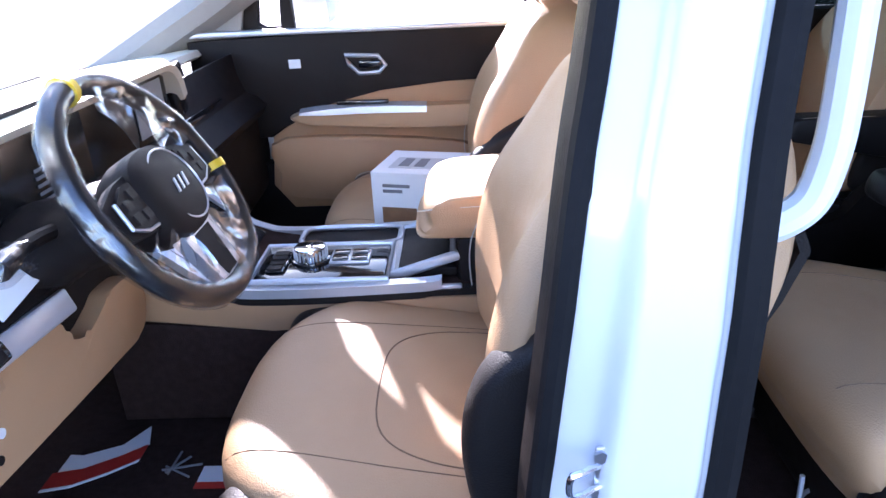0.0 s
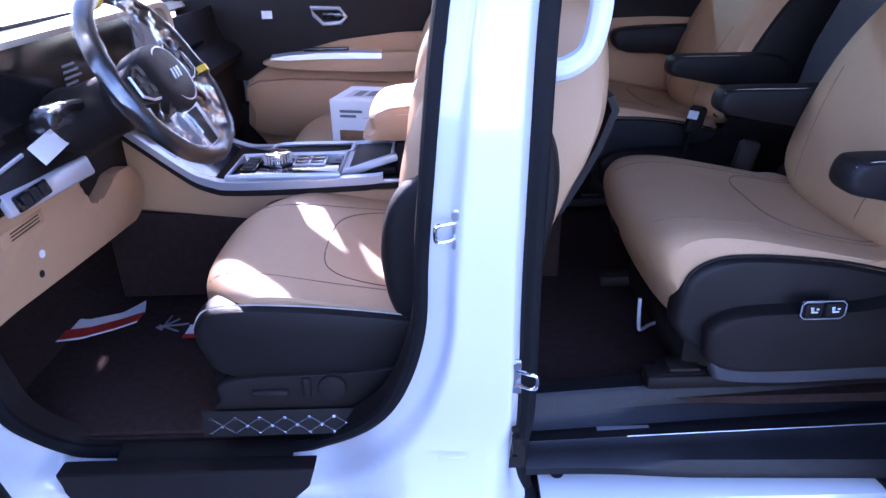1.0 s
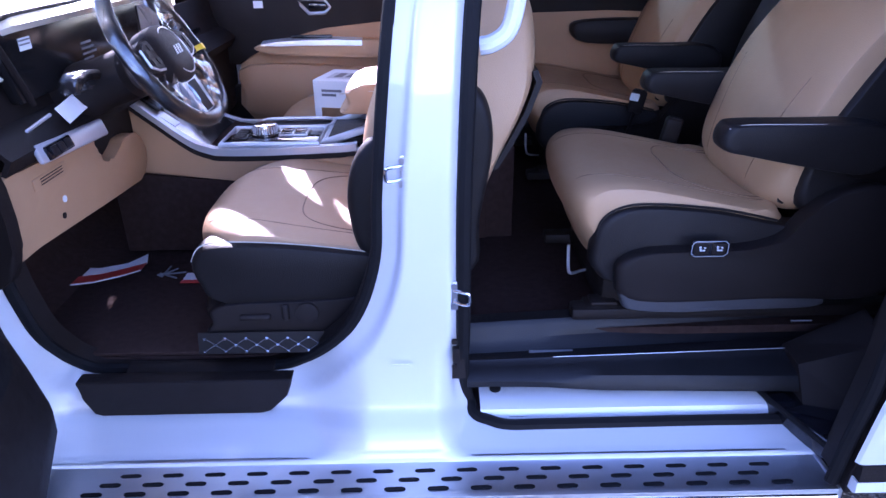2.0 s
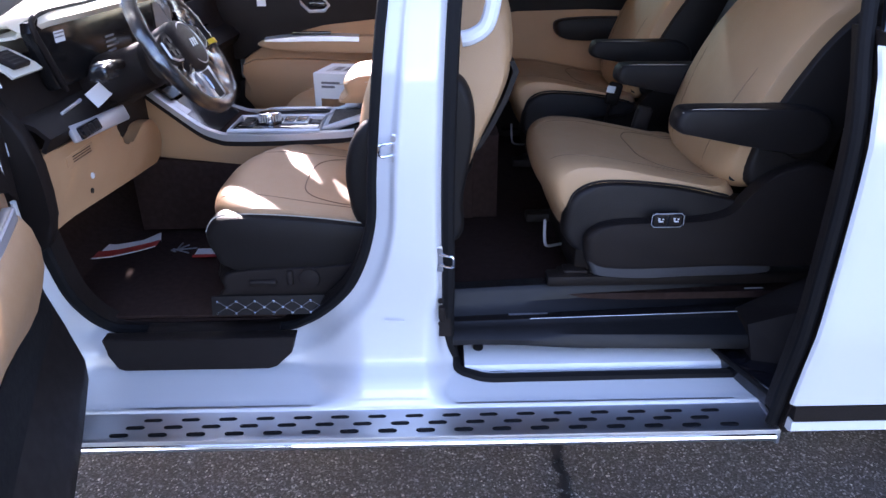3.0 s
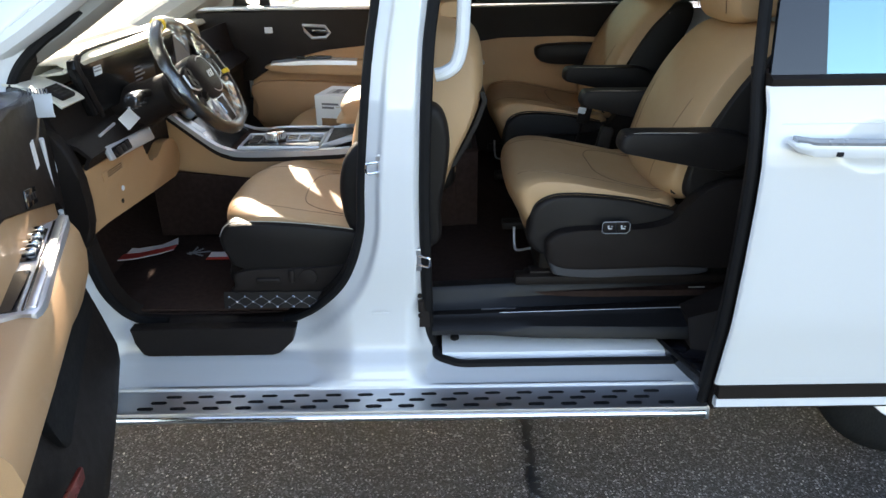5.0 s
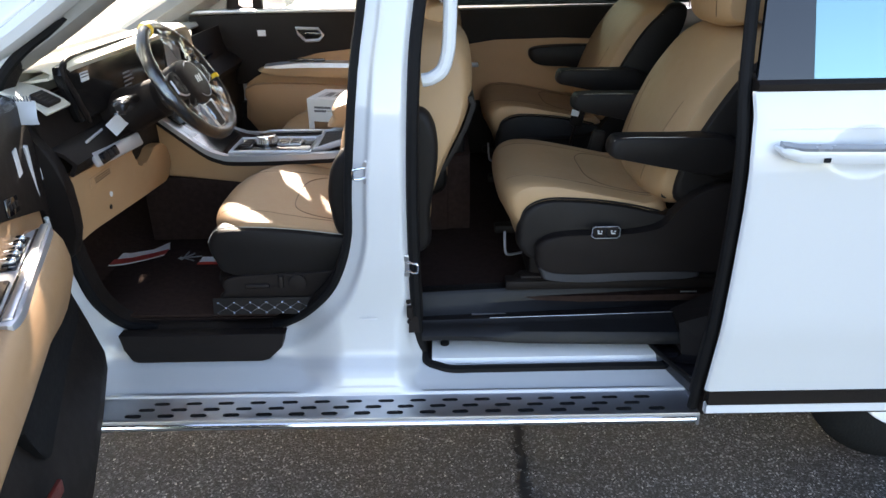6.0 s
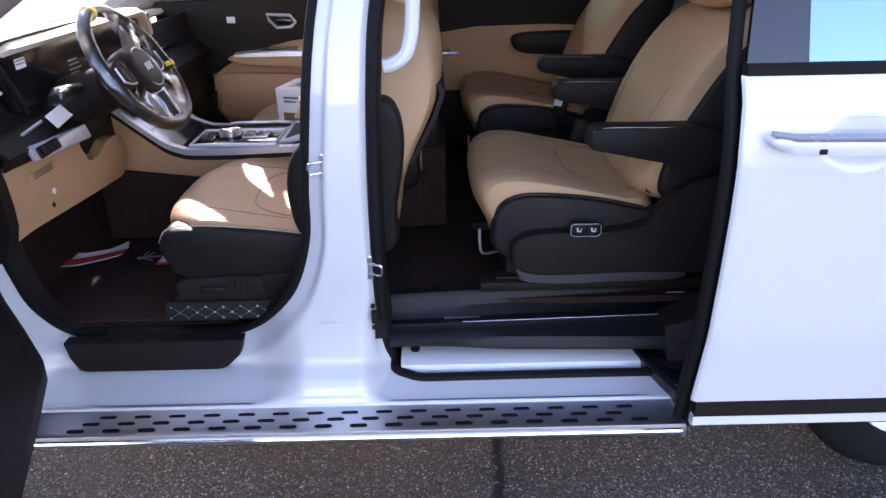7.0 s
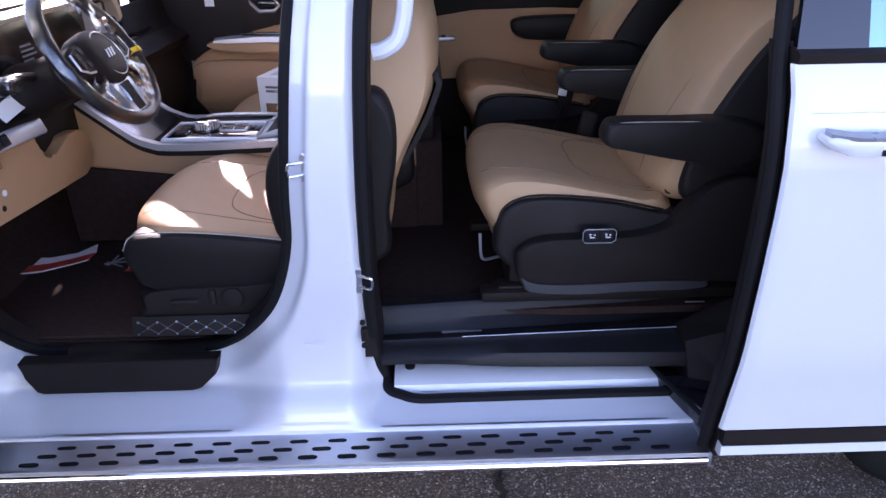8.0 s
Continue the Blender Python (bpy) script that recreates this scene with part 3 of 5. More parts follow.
# ---- running board ----
rb = thing("running_board", (0.08, 0.05, 0.30), "brushed aluminium running board with rows of oval tread pads", "running board")
bx0, bx1 = -0.83, 0.842
prof = [(0.112, 0.352), (0.104, 0.356), (0.094, 0.350), (0.016, 0.348), (0.010, 0.354), (0.002, 0.353), (0.0, 0.346), (0.001, 0.326), (0.008, 0.318), (0.10, 0.318)]
rows = []
for x in [bx0, bx0 + 0.02] + list(np.linspace(bx0 + 0.1, bx1 - 0.1, 14)) + [bx1 - 0.008, bx1]:
    rows.append([(x, y, z) for y, z in prof])
P("deck", loft(rows), ALU, rb)
P("edge_trim", tube([(x, 0.0, 0.337) for x in np.linspace(bx0 + 0.005, bx1 - 0.003, 12)], 0.007, 8), CHROME, rb, "bright rounded outer edge")
P("back_lip", box(((bx0 + bx1) / 2, 0.110, 0.352), (bx1 - bx0 - 0.10, 0.012, 0.012), 0.004), ALU, rb)
for s, xe in ((-1, bx0), (1, bx1)):
    P("end_cap", prism([(-0.002, 0.316), (0.112, 0.316), (0.112, 0.356), (0.0, 0.356)], "x", xe, xe + s * 0.008, 0.002), ALU, rb)
for x in (-0.5, 0.05, 0.6):
    P("bracket", box((x, 0.14, 0.325), (0.05, 0.12, 0.02), 0.003), BLACKP, rb, "black steel bracket")
slot = [(0.021 * math.copysign(1, math.cos(a)) * 0.6 + 0.0085 * math.cos(a), 0.0052 * math.sin(a)) for a in np.linspace(0, 2 * math.pi, 20, endpoint=False)]
sbm = prism(slot, "z", -0.0025, 0.0018, 0.0008, 1)
pad = part("tread_pad", sbm, RUBBER)
pad.parent = rb
pad.matrix_parent_inverse = Matrix.Translation(-Vector(rb.location))
PITCH = 0.0849
spots = []
for r, (y, x0, n) in enumerate(((0.0285, -0.612, 17), (0.0530, -0.585, 16), (0.0770, -0.553, 16))):
    spots += [(x0 + i * PITCH, y) for i in range(n)]
for i, (x, y) in enumerate(spots):
    o = pad if i == 0 else pad.copy()
    if i:
        scene.collection.objects.link(o)
    o.location = (x, y, 0.3492)


# ---- seats ----
def tree(bm):
    bm.normal_update()
    return BVHTree.FromBMesh(bm)


def line(pts, n=6, closed=False):
    return smooth_line(pts, n, closed)


def outl(pts, n=5):
    return [(q.x, q.y) for q in smooth_line(pts, n, True)]


def front_seat(yc, label, switches):
    """A front seat: tan cushion and back with black side bolsters."""
    h = 0.27
    s = thing("front_seat", (-0.2, yc, 0.455), label, "car seat", "front seats")
    cu = outl([(-0.43, 0.615), (-0.475, 0.66), (-0.488, 0.715), (-0.462, 0.757), (-0.38, 0.768), (-0.20, 0.745), (-0.02, 0.722), (0.06, 0.71), (0.07, 0.65), (-0.2, 0.61)])
    bm = puff(cu, yc - h, yc + h, 0.055, 18, 2.8, 0.012)
    for v in bm.verts:
        k = max(0, (-0.05 - v.co.x) / 0.44)
        v.co.x += 0.075 * k * abs((v.co.y - yc) / h) ** 3
    tr = tree(bm)
    c = P("cushion", bm, TAN, s, "tan leather cushion")
    # sewn seams on the cushion
    sm = line([(-0.02, yc - 0.19), (-0.16, yc - 0.175), (-0.235, yc - 0.12), (-0.25, yc), (-0.235, yc + 0.12), (-0.16, yc + 0.175), (-0.02, yc + 0.19)])
    P("seam", tube(project(tr, [(p.x, p.y, 1.0) for p in sm], lift=0.0003), 0.0014, 6), SEAM, c, "fine dark seam")
    for e in (-1, 1):
        P("seam", tube(project(tr, [(p.x, p.y, 1.0) for p in line([(-0.455, yc + e * 0.165), (-0.3, yc + e * 0.185), (-0.1, yc + e * 0.2), (0.03, yc + e * 0.2)])], lift=0.0), 0.0012, 6), SEAM, c, "fine dark seam")
        o0, o1 = sorted((yc + e * (h - 0.07), yc + e * (h + 0.020)))
        bo = outl([(-0.41, 0.60), (-0.450, 0.645), (-0.462, 0.695), (-0.435, 0.733), (-0.36, 0.742), (-0.2, 0.731), (0.0, 0.702), (0.05, 0.665), (0.05, 0.59), (-0.2, 0.57)])
        b = P("side_bolster", puff(bo, o0, o1, 0.022, 10, 2.6), BLACKL, s, "black leather side bolster")
        st = line([(-0.44, 0.690), (-0.42, 0.714), (-0.36, 0.724), (-0.2, 0.714), (0.0, 0.684)])
        P("stitching", tube([(p.x, yc + e * (h + 0.0165), p.y) for p in st], 0.0014, 6), THREAD, b, "pale stitching")
        P("piping", tube([(p.x, yc + e * (h + 0.006), p.y + 0.0) for p in line([(-0.458, 0.70), (-0.432, 0.736), (-0.36, 0.745), (-0.2, 0.734), (0.0, 0.705)])], 0.0014, 6), THREAD, b, "pale welt")
    pan = [(-0.44, 0.60), (-0.455, 0.53), (-0.42, 0.505), (0.06, 0.515), (0.10, 0.56), (0.08, 0.64), (-0.1, 0.625)]
    base = P("base", puff(outl(pan), yc - h - 0.005, yc + h + 0.005, 0.03, 12), BLACKP, s, "black plastic seat base")
    for e in (-1, 1):
        P("side_shield", puff(outl([(-0.40, 0.60), (-0.43, 0.555), (-0.40, 0.525), (0.05, 0.53), (0.09, 0.585), (0.05, 0.635), (-0.15, 0.612)]), yc + e * (h + 0.016) - 0.012, yc + e * (h + 0.016) + 0.012, 0.012, 8), GREYP, s, "black plastic side shield")
        P("slide_rail", box((-0.17, yc + e * 0.2, 0.475), (0.52, 0.035, 0.035), 0.006), GREYP, s, "steel slide rail")
    if switches:
        y = yc - h - 0.030
        P("seat_switch", box((-0.33, y, 0.573), (0.07, 0.016, 0.014), 0.006, 3), GREYP, s, "long seat switch")
        P("seat_switch", box((-0.262, y, 0.585), (0.016, 0.016, 0.04), 0.006, 3), GREYP, s, "upright seat switch")
        P("seat_switch", disc((-0.215, y, 0.582), (0, -1, 0), 0.026, 0.012, 24, 0.003), GREYP, s, "round lumbar switch")
    bk = outl([(-0.080, 0.72), (-0.095, 0.83), (-0.090, 0.94), (-0.060, 1.05), (0.0, 1.15), (0.06, 1.245), (0.12, 1.27), (0.20, 1.262), (0.27, 1.22), (0.289, 1.14), (0.284, 1.06), (0.258, 0.99), (0.215, 0.90), (0.17, 0.78), (0.15, 0.67), (0.02, 0.64)])
    bm = puff(bk, yc - h + 0.005, yc + h - 0.005, 0.06, 18, 2.6)
    for v in bm.verts:
        if v.co.x < 0.09:
            v.co.x += 0.05 * max(0, 1 - ((v.co.y - yc) / (h * 0.75)) ** 2)
        v.co.y = yc + (v.co.y - yc) * (1 - 0.28 * max(0, v.co.z - 0.98) / 0.3)
    tr = tree(bm)
    b = P("backrest", bm, TAN, s, "tan leather backrest")
    for e in (-1, 1):
        o0, o1 = sorted((yc + e * (h - 0.06), yc + e * (h + 0.012)))
        sb = outl([(-0.085, 0.70), (-0.112, 0.79), (-0.110, 0.87), (-0.085, 0.935), (-0.03, 0.985), (0.06, 1.035), (0.125, 1.065), (0.165, 1.055), (0.188, 1.00), (0.19, 0.92), (0.165, 0.78), (0.155, 0.665), (0.02, 0.63)])
        if e > 0:
            sb = [(x + 0.05, z) for x, z in sb]
        k = P("back_bolster", puff(sb, o0, o1, 0.025, 10, 2.4), BLACKL, s, "black leather back bolster")
        P("stitching", tube([(p.x, yc + e * (h + 0.009), p.y) for p in line([(-0.088, 0.75), (-0.094, 0.83), (-0.085, 0.89), (-0.05, 0.945), (0.02, 0.985)])], 0.0014, 6), THREAD, k, "pale stitching")
    # back shell, dark below and tan above
    sh = [[(x, y, z) for y in np.linspace(yc - h + 0.055, yc + h - 0.055, 9)] for x, z in [(0.282, 1.085), (0.293, 1.06), (0.270, 0.995), (0.238, 0.932), (0.208, 0.880), (0.19, 0.870)]]
    P("back_shell", sheet(sh, 0.012), BLACKL, s, "black plastic back shell")
    hr = outl([(0.045, 1.33), (0.05, 1.42), (0.09, 1.475), (0.16, 1.48), (0.235, 1.44), (0.25, 1.37), (0.225, 1.325), (0.11, 1.305)])
    P("headrest", puff(hr, yc - 0.145, yc + 0.145, 0.035, 14, 2.6), TAN, s, "tan leather headrest")
    P("headrest_cap", puff(outl([(0.165, 1.255), (0.165, 1.30), (0.235, 1.305), (0.245, 1.26)]), yc - 0.09, yc + 0.09, 0.012, 8), TAN, s, "tan headrest collar")
    for e in (-1, 1):
        P("headrest_post", tube([(0.205, yc + e * 0.06, 1.22), (0.21, yc + e * 0.06, 1.36)], 0.007, 10), CHROME, s, "chrome post")
    return s


driver_seat = front_seat(0.62, "tan leather driver's seat with black bolsters, sunlit cushion", True)
passenger = front_seat(1.50, "tan leather passenger seat with black bolsters", False)


def buckle(x, y, z, tilt, label, button=BLACKP):
    b = thing("seat_belt_buckle", (x, y, z), label, "seat belt buckle", "seat belt buckles")
    r = Euler((0, radians(tilt), 0)).to_matrix()
    P("housing", box((x, y, z), (0.048, 0.026, 0.075), 0.008, 3, r), BLACKP, b)
    P("release_button", box(Vector((x, y, z)) + r @ Vector((0, 0, 0.036)), (0.038, 0.02, 0.008), 0.003, 2, r), button, b, "release button")
    P("stalk", tube([Vector((x, y, z)) + r @ Vector((0, 0, -0.03)), Vector((x, y, z)) + r @ Vector((0.0, 0, -0.13))], 0.012, 8, flat=0.5), BLACKP, b)
    return b


buckle(-0.035, 0.905, 0.75, -8, "black belt buckle with a red button beside the driver", RED)


def captain_chair(yc):
    """A second row seat: tan top and front, black sides, plastic skirt, two armrests."""
    h = 0.245
    s = thing("captain_chair", (0.65, yc, 0.52), "tan second row armchair seat with black sides and armrests", "car seat", "second row seats")
    cu = outl([(0.437, 0.655), (0.400, 0.70), (0.366, 0.77), (0.362, 0.825), (0.405, 0.857), (0.50, 0.857), (0.65, 0.828), (0.78, 0.80), (0.835, 0.79), (0.85, 0.70), (0.65, 0.66)])
    bm = puff(cu, yc - h, yc + h, 0.05, 18, 2.8, 0.012)
    tr = tree(bm)
    c = P("cushion", bm, TAN, s, "tan leather cushion")
    sm = line([(0.84, yc - 0.16), (0.68, yc - 0.16), (0.625, yc - 0.10), (0.62, yc), (0.625, yc + 0.10), (0.68, yc + 0.16), (0.84, yc + 0.16)])
    P("seam", tube(project(tr, [(p.x, p.y, 1.2) for p in sm], lift=0.0003), 0.0014, 6), SEAM, c, "fine dark seam")
    for e in (-1, 1):
        P("seam", tube(project(tr, [(p.x, p.y, 1.2) for p in line([(0.385, yc + e * 0.15), (0.5, yc + e * 0.17), (0.7, yc + e * 0.18), (0.86, yc + e * 0.185)])], lift=0.0), 0.0012, 6), SEAM, c, "fine dark seam")
        o0, o1 = sorted((yc + e * (h - 0.05), yc + e * (h + 0.014)))
        bo = outl([(0.415, 0.66), (0.408, 0.72), (0.422, 0.772), (0.47, 0.803), (0.55, 0.807), (0.68, 0.793), (0.80, 0.766), (0.90, 0.745), (0.93, 0.68), (0.85, 0.63), (0.5, 0.62)])
        b = P("side_bolster", puff(bo, o0, o1, 0.022, 10, 2.6), BLACKL, s, "black leather cushion side")
        for dz, m, r_, lab in ((-0.020, THREAD, 0.0012, "pale stitching"), (0.004, BLACKL, 0.003, "black welt")):
            w = line([(0.418 - dz * 0.3, 0.70), (0.425 - dz * 0.5, 0.769 + dz), (0.47, 0.803 + dz), (0.55, 0.807 + dz), (0.68, 0.793 + dz), (0.80, 0.766 + dz)])
            P("stitching" if dz < 0 else "welt", tube([(p.x, yc + e * (h + (0.0115 if dz < 0 else 0.004)), p.y) for p in w], r_, 6), m, b, lab)
        y = yc + e * (h + 0.030)
        sk = outl([(0.455, 0.665), (0.47, 0.700), (0.52, 0.718), (0.62, 0.722), (0.72, 0.724), (0.80, 0.745), (0.845, 0.80), (0.90, 0.845), (0.98, 0.86), (1.06, 0.80), (1.07, 0.66), (1.02, 0.60), (0.80, 0.60), (0.50, 0.60)], 6)
        sp = P("side_skirt", puff(sk, y - 0.022, y + 0.022, 0.02, 10, 2.4), BLACKP, s, "black plastic side skirt")
        lo = outl([(0.468, 0.635), (0.474, 0.598), (0.492, 0.580), (0.60, 0.572), (0.72, 0.576), (0.90, 0.580), (0.92, 0.60), (0.88, 0.645), (0.70, 0.642), (0.55, 0.640)])
        P("lower_cover", puff(lo, y - 0.018, y + 0.022, 0.012, 10, 2.4), LOWER, s, "dark grey lower cover")
        P("rail_cover", box((0.75, yc + e * 0.21, 0.535), (0.74, 0.05, 0.03), 0.008), BLACKP, s, "black rail cover")
    y = yc - h - 0.054
    sw = P("switch_plate", box((0.643, y, 0.731), (0.078, 0.008, 0.036), 0.010, 3), GLOSS, s, "seat switch with two pictogram buttons")
    P("bezel", tube([(0.643 + 0.038 * a, y - 0.004, 0.731 + 0.0172 * b_) for a, b_ in ((-0.8, -1), (0.8, -1), (1, -0.6), (1, 0.6), (0.8, 1), (-0.8, 1), (-1, 0.6), (-1, -0.6))], 0.0009, 6, True), SATIN, sw)
    for dx in (-0.018, 0.018):
        P("button", box((0.643 + dx, y - 0.005, 0.731), (0.030, 0.005, 0.026), 0.003), BLACKP, sw)
        P("pictogram", bars((0.643 + dx - 0.009, y - 0.0085, 0.739), (1, 0, 0), (0, 0, -1), [(0.002, 0.0, 0.005), (0.003, 0.004, 0.004), (0.004, 0.008, 0.011), (0.012, 0.002, 0.004)], 0.0026), PAPER, sw, "white pictogram")
    # back
    bk = outl([(0.775, 0.80), (0.80, 0.93), (0.86, 1.07), (0.925, 1.168), (0.975, 1.220), (1.03, 1.243), (1.09, 1.238), (1.118, 1.20), (1.09, 1.13), (1.03, 1.0), (0.98, 0.86), (0.93, 0.77), (0.84, 0.75)])
    bm = puff(bk, yc - h + 0.01, yc + h - 0.01, 0.055, 18, 2.6)
    tr = tree(bm)
    b = P("backrest", bm, TAN, s, "tan leather backrest")
    for e in (-1, 1):
        sl_ = project(tr, [(0.3, yc + e * (0.10 + 0.06 * k), 0.86 + 0.36 * k) for k in np.linspace(0, 1, 14)], (1, 0, -0.3), 0.0)
        if len(sl_) > 2:
            P("seam", tube(sl_, 0.0012, 6), SEAM, b, "fine dark seam")
        o0, o1 = sorted((yc + e * (h - 0.055), yc + e * (h + 0.008)))
        sb = outl([(0.84, 0.80), (0.845, 0.90), (0.885, 0.99), (0.955, 1.11), (1.015, 1.18), (1.065, 1.222), (1.118, 1.215), (1.12, 1.15), (1.06, 1.0), (1.02, 0.84), (0.95, 0.75)])
        k = P("back_bolster", puff(sb, o0, o1, 0.022, 10, 2.4), BLACKL, s, "black leather back side")
        P("stitching", tube([(p.x, yc + e * (h + 0.0055), p.y) for p in line([(0.868, 0.92), (0.905, 0.995), (0.965, 1.095), (1.03, 1.185)])], 0.0013, 6), THREAD, k, "pale stitching")
    # black tube paints the shade where cushion meets back
    P("crease", tube([(0.822, yc - h + 0.03, 0.806), (0.818, yc, 0.806), (0.822, yc + h - 0.03, 0.806)], 0.012, 8), BLACKL, s, "black tube for the shade between cushion and back")
    hr = outl([(0.935, 1.262), (0.935, 1.33), (0.975, 1.385), (1.045, 1.39), (1.10, 1.35), (1.105, 1.285), (1.07, 1.252), (0.975, 1.234)])
    hd_ = P("headrest", puff(hr, yc - 0.15, yc + 0.15, 0.035, 14, 2.6), TAN, s, "tan leather headrest")
    for e in (-1, 1):
        P("seam", tube(line([(0.934, yc + e * 0.105, 1.265), (0.932, yc + e * 0.105, 1.33), (0.974, yc + e * 0.105, 1.386)]), 0.0013, 6), SEAM, hd_)
    for e in (-1, 1):
        P("headrest_post", tube([(1.045, yc + e * 0.06, 1.21), (1.05, yc + e * 0.06, 1.30)], 0.007, 10), CHROME, s, "chrome post")
        yy = yc + e * (h + 0.022)
        ar = outl([(0.632, 0.955), (0.64, 0.985), (0.67, 0.993), (0.80, 0.992), (0.93, 0.99), (0.985, 0.96), (0.985, 0.91), (0.93, 0.885), (0.80, 0.905), (0.68, 0.930), (0.645, 0.938)])
        a = P("armrest", puff(ar, yy - 0.037, yy + 0.037, 0.018, 12, 2.6), BLACKL, s, "black leather armrest")
        P("stitching", tube([(p.x, yy - 0.028, p.y) for p in line([(0.645, 0.984), (0.68, 0.9915), (0.80, 0.9905), (0.92, 0.988)])], 0.0012, 6), THREAD, a, "pale stitching")
        P("armrest_pivot", disc((0.945, yc + e * (h + 0.0), 0.915), (0, 1, 0), 0.05, 0.05, 20, 0.008), BLACKP, s)
    P("release_bar", tube(line([(0.385, yc - 0.12, 0.66), (0.388, yc - 0.12, 0.60), (0.40, yc - 0.10, 0.575), (0.435, yc - 0.05, 0.555), (0.47, yc - 0.03, 0.552)]), 0.004, 8), SATIN, s, "bent steel release bar")
    P("seat_foot", box((0.65, yc, 0.575), (0.40, 0.40, 0.11), 0.02), BLACKP, s, "black seat frame")
    fr = P("rail_nose", box((0.455, yc - 0.20, 0.536), (0.09, 0.055, 0.034), 0.008), BLACKP, s)
    P("tread", box((0.455, yc - 0.20, 0.556), (0.06, 0.045, 0.008), 0.003), GREYP, fr)
    return s


chair = captain_chair(0.60)
chair2 = copy_thing(chair, pose(0.665, 1.55, 0.525))
for o in [q for q in chair2.children if q.name.startswith("switch_plate")]:
    for q in list(o.children):
        bpy.data.objects.remove(q)
    bpy.data.objects.remove(o)
buckle(0.735, 1.235, 0.82, 12, "black belt buckle between the rear seats")
tg = tagged(part("paper_tag", box((0.722, 1.222, 0.838), (0.03, 0.003, 0.024), 0.001, 1, Euler((0, 0.2, 0)).to_matrix()), PAPER), "small white paper tag on a belt buckle", "tag")
buckle(0.735, 0.882, 0.82, 12, "black belt buckle between the rear seats")

# floor mats
matf = thing("floor_mat", (-0.6, 0.6, 0.457), "black carpet floor mat with stitched lozenges and a printed paper", "floor mat")
P("mat", box((-0.62, 0.58, 0.461), (0.66, 0.46, 0.010), 0.004), CARPET, matf)
pbm = prism([(-1.0, 0.735), (-0.95, 0.725), (-0.88, 0.742), (-0.82, 0.778), (-0.775, 0.815), (-0.795, 0.875), (-0.83, 0.815), (-0.90, 0.785), (-0.95, 0.79), (-0.99, 0.83)], "z", 0.4675, 0.4695)
P("paper_cover", pbm, PAPER, matf, "white protective paper")
P("paper_stripe", sheet([[(x, y + d, 0.471) for d in (0.0, 0.044)] for x, y in ((-1.0, 0.70), (-0.95, 0.685), (-0.88, 0.70), (-0.82, 0.735), (-0.775, 0.77))], 0.001), RED, matf, "dark red printed stripe")
P("paper_cover", sheet([[(x, y - d, 0.471) for d in (0.001, 0.009)] for x, y in ((-1.0, 0.70), (-0.95, 0.685), (-0.88, 0.70), (-0.82, 0.735), (-0.775, 0.77))], 0.001), PAPER, matf, "thin white paper edge")
P("paper_cover", box((-0.575, 0.72, 0.4685), (0.12, 0.05, 0.002), 0.0), PAPER, matf, "white protective paper")
P("paper_stripe", box((-0.575, 0.69, 0.471), (0.12, 0.016, 0.002), 0.0), RED, matf, "dark red printed stripe")
bm = bmesh.new()
for a, ln in ((-0.5, 0.05), (0.2, 0.06), (0.9, 0.045), (1.5, 0.05)):
    o = Vector((-0.70, 0.74, 0.469))
    d = Vector((math.cos(a), math.sin(a), 0))
    tube([o - d * ln * 0.3, o + d * ln], 0.0025, 5, bm=bm)
P("mat_logo", bm, GREYI, matf, "pale stitched mark")
# stitched side of the mat, studded at the crossings
side = P("mat_skirt", sheet([[(x, y, z) for x in np.linspace(-0.46, -0.16, 10)] for y, z in ((0.3165, 0.538), (0.309, 0.512), (0.303, 0.492))], 0.006), BLACKL, matf, "black quilted mat side")
def skirt(x, z):
    return Vector((x, 0.300 + (z - 0.484) * 0.32, z))


dx = 0.046
for k in range(7):
    for z in (0.500, 0.514, 0.528):
        x = -0.445 + k * dx + (dx / 2 if z == 0.514 else 0)
        if x < -0.165:
            P("stud", box(skirt(x, z) + Vector((0, -0.009, 0)), (0.0065, 0.005, 0.0065), 0.001, 1), CHROME, side)
bm = bmesh.new()
for k in range(6):
    x = -0.445 + k * dx
    up = dn = Vector((0, -0.008, 0))
    tube([skirt(x, 0.500) + dn, skirt(x + dx / 2, 0.514) + up, skirt(x + dx, 0.528) + up], 0.0007, 5, bm=bm)
    tube([skirt(x, 0.528) + dn, skirt(x + dx / 2, 0.514) + up, skirt(x + dx, 0.500) + up], 0.0007, 5, bm=bm)
P("quilt_thread", bm, GREYI, side, "pale lozenge stitching")

# ---- dashboard ----
dash = thing("dashboard", (-0.9, YC, 0.5), "black and tan dashboard with protective film and paper labels", "dashboard")
ys = list(np.linspace(0.225, 1.875, 34))


def hood_lift(y):
    """The instrument binnacle stands up in front of the driver and falls away past the middle screen."""
    return 0.0 if y > 1.25 else 0.055 * min(1, max(0, (1.25 - y) / 0.15))


rows = []
for x, z, k in [(-1.32, 1.080, 0), (-1.2, 1.108, 0.25), (-1.05, 1.128, 0.6), (-0.94, 1.138, 0.9), (-0.905, 1.138, 1), (-0.895, 1.122, 1)]:
    rows.append([(x + 0.02 * ((y - YC) / 0.83) ** 2, y, z + k * hood_lift(y)) for y in ys])
P("top_pad", sheet(rows, 0.02), DASHT, dash, "soft beige top pad, colour paled for sun glare")
dv = P("defroster_vent", box((-1.22, 1.0, 1.112), (0.035, 1.1, 0.012), 0.004), BLACKP, dash, "black defroster vent")
for k in range(40):
    P("slat", box((-1.22, 0.48 + k * 0.0267, 1.119), (0.030, 0.004, 0.004)), GREYP, dv)
rows = []
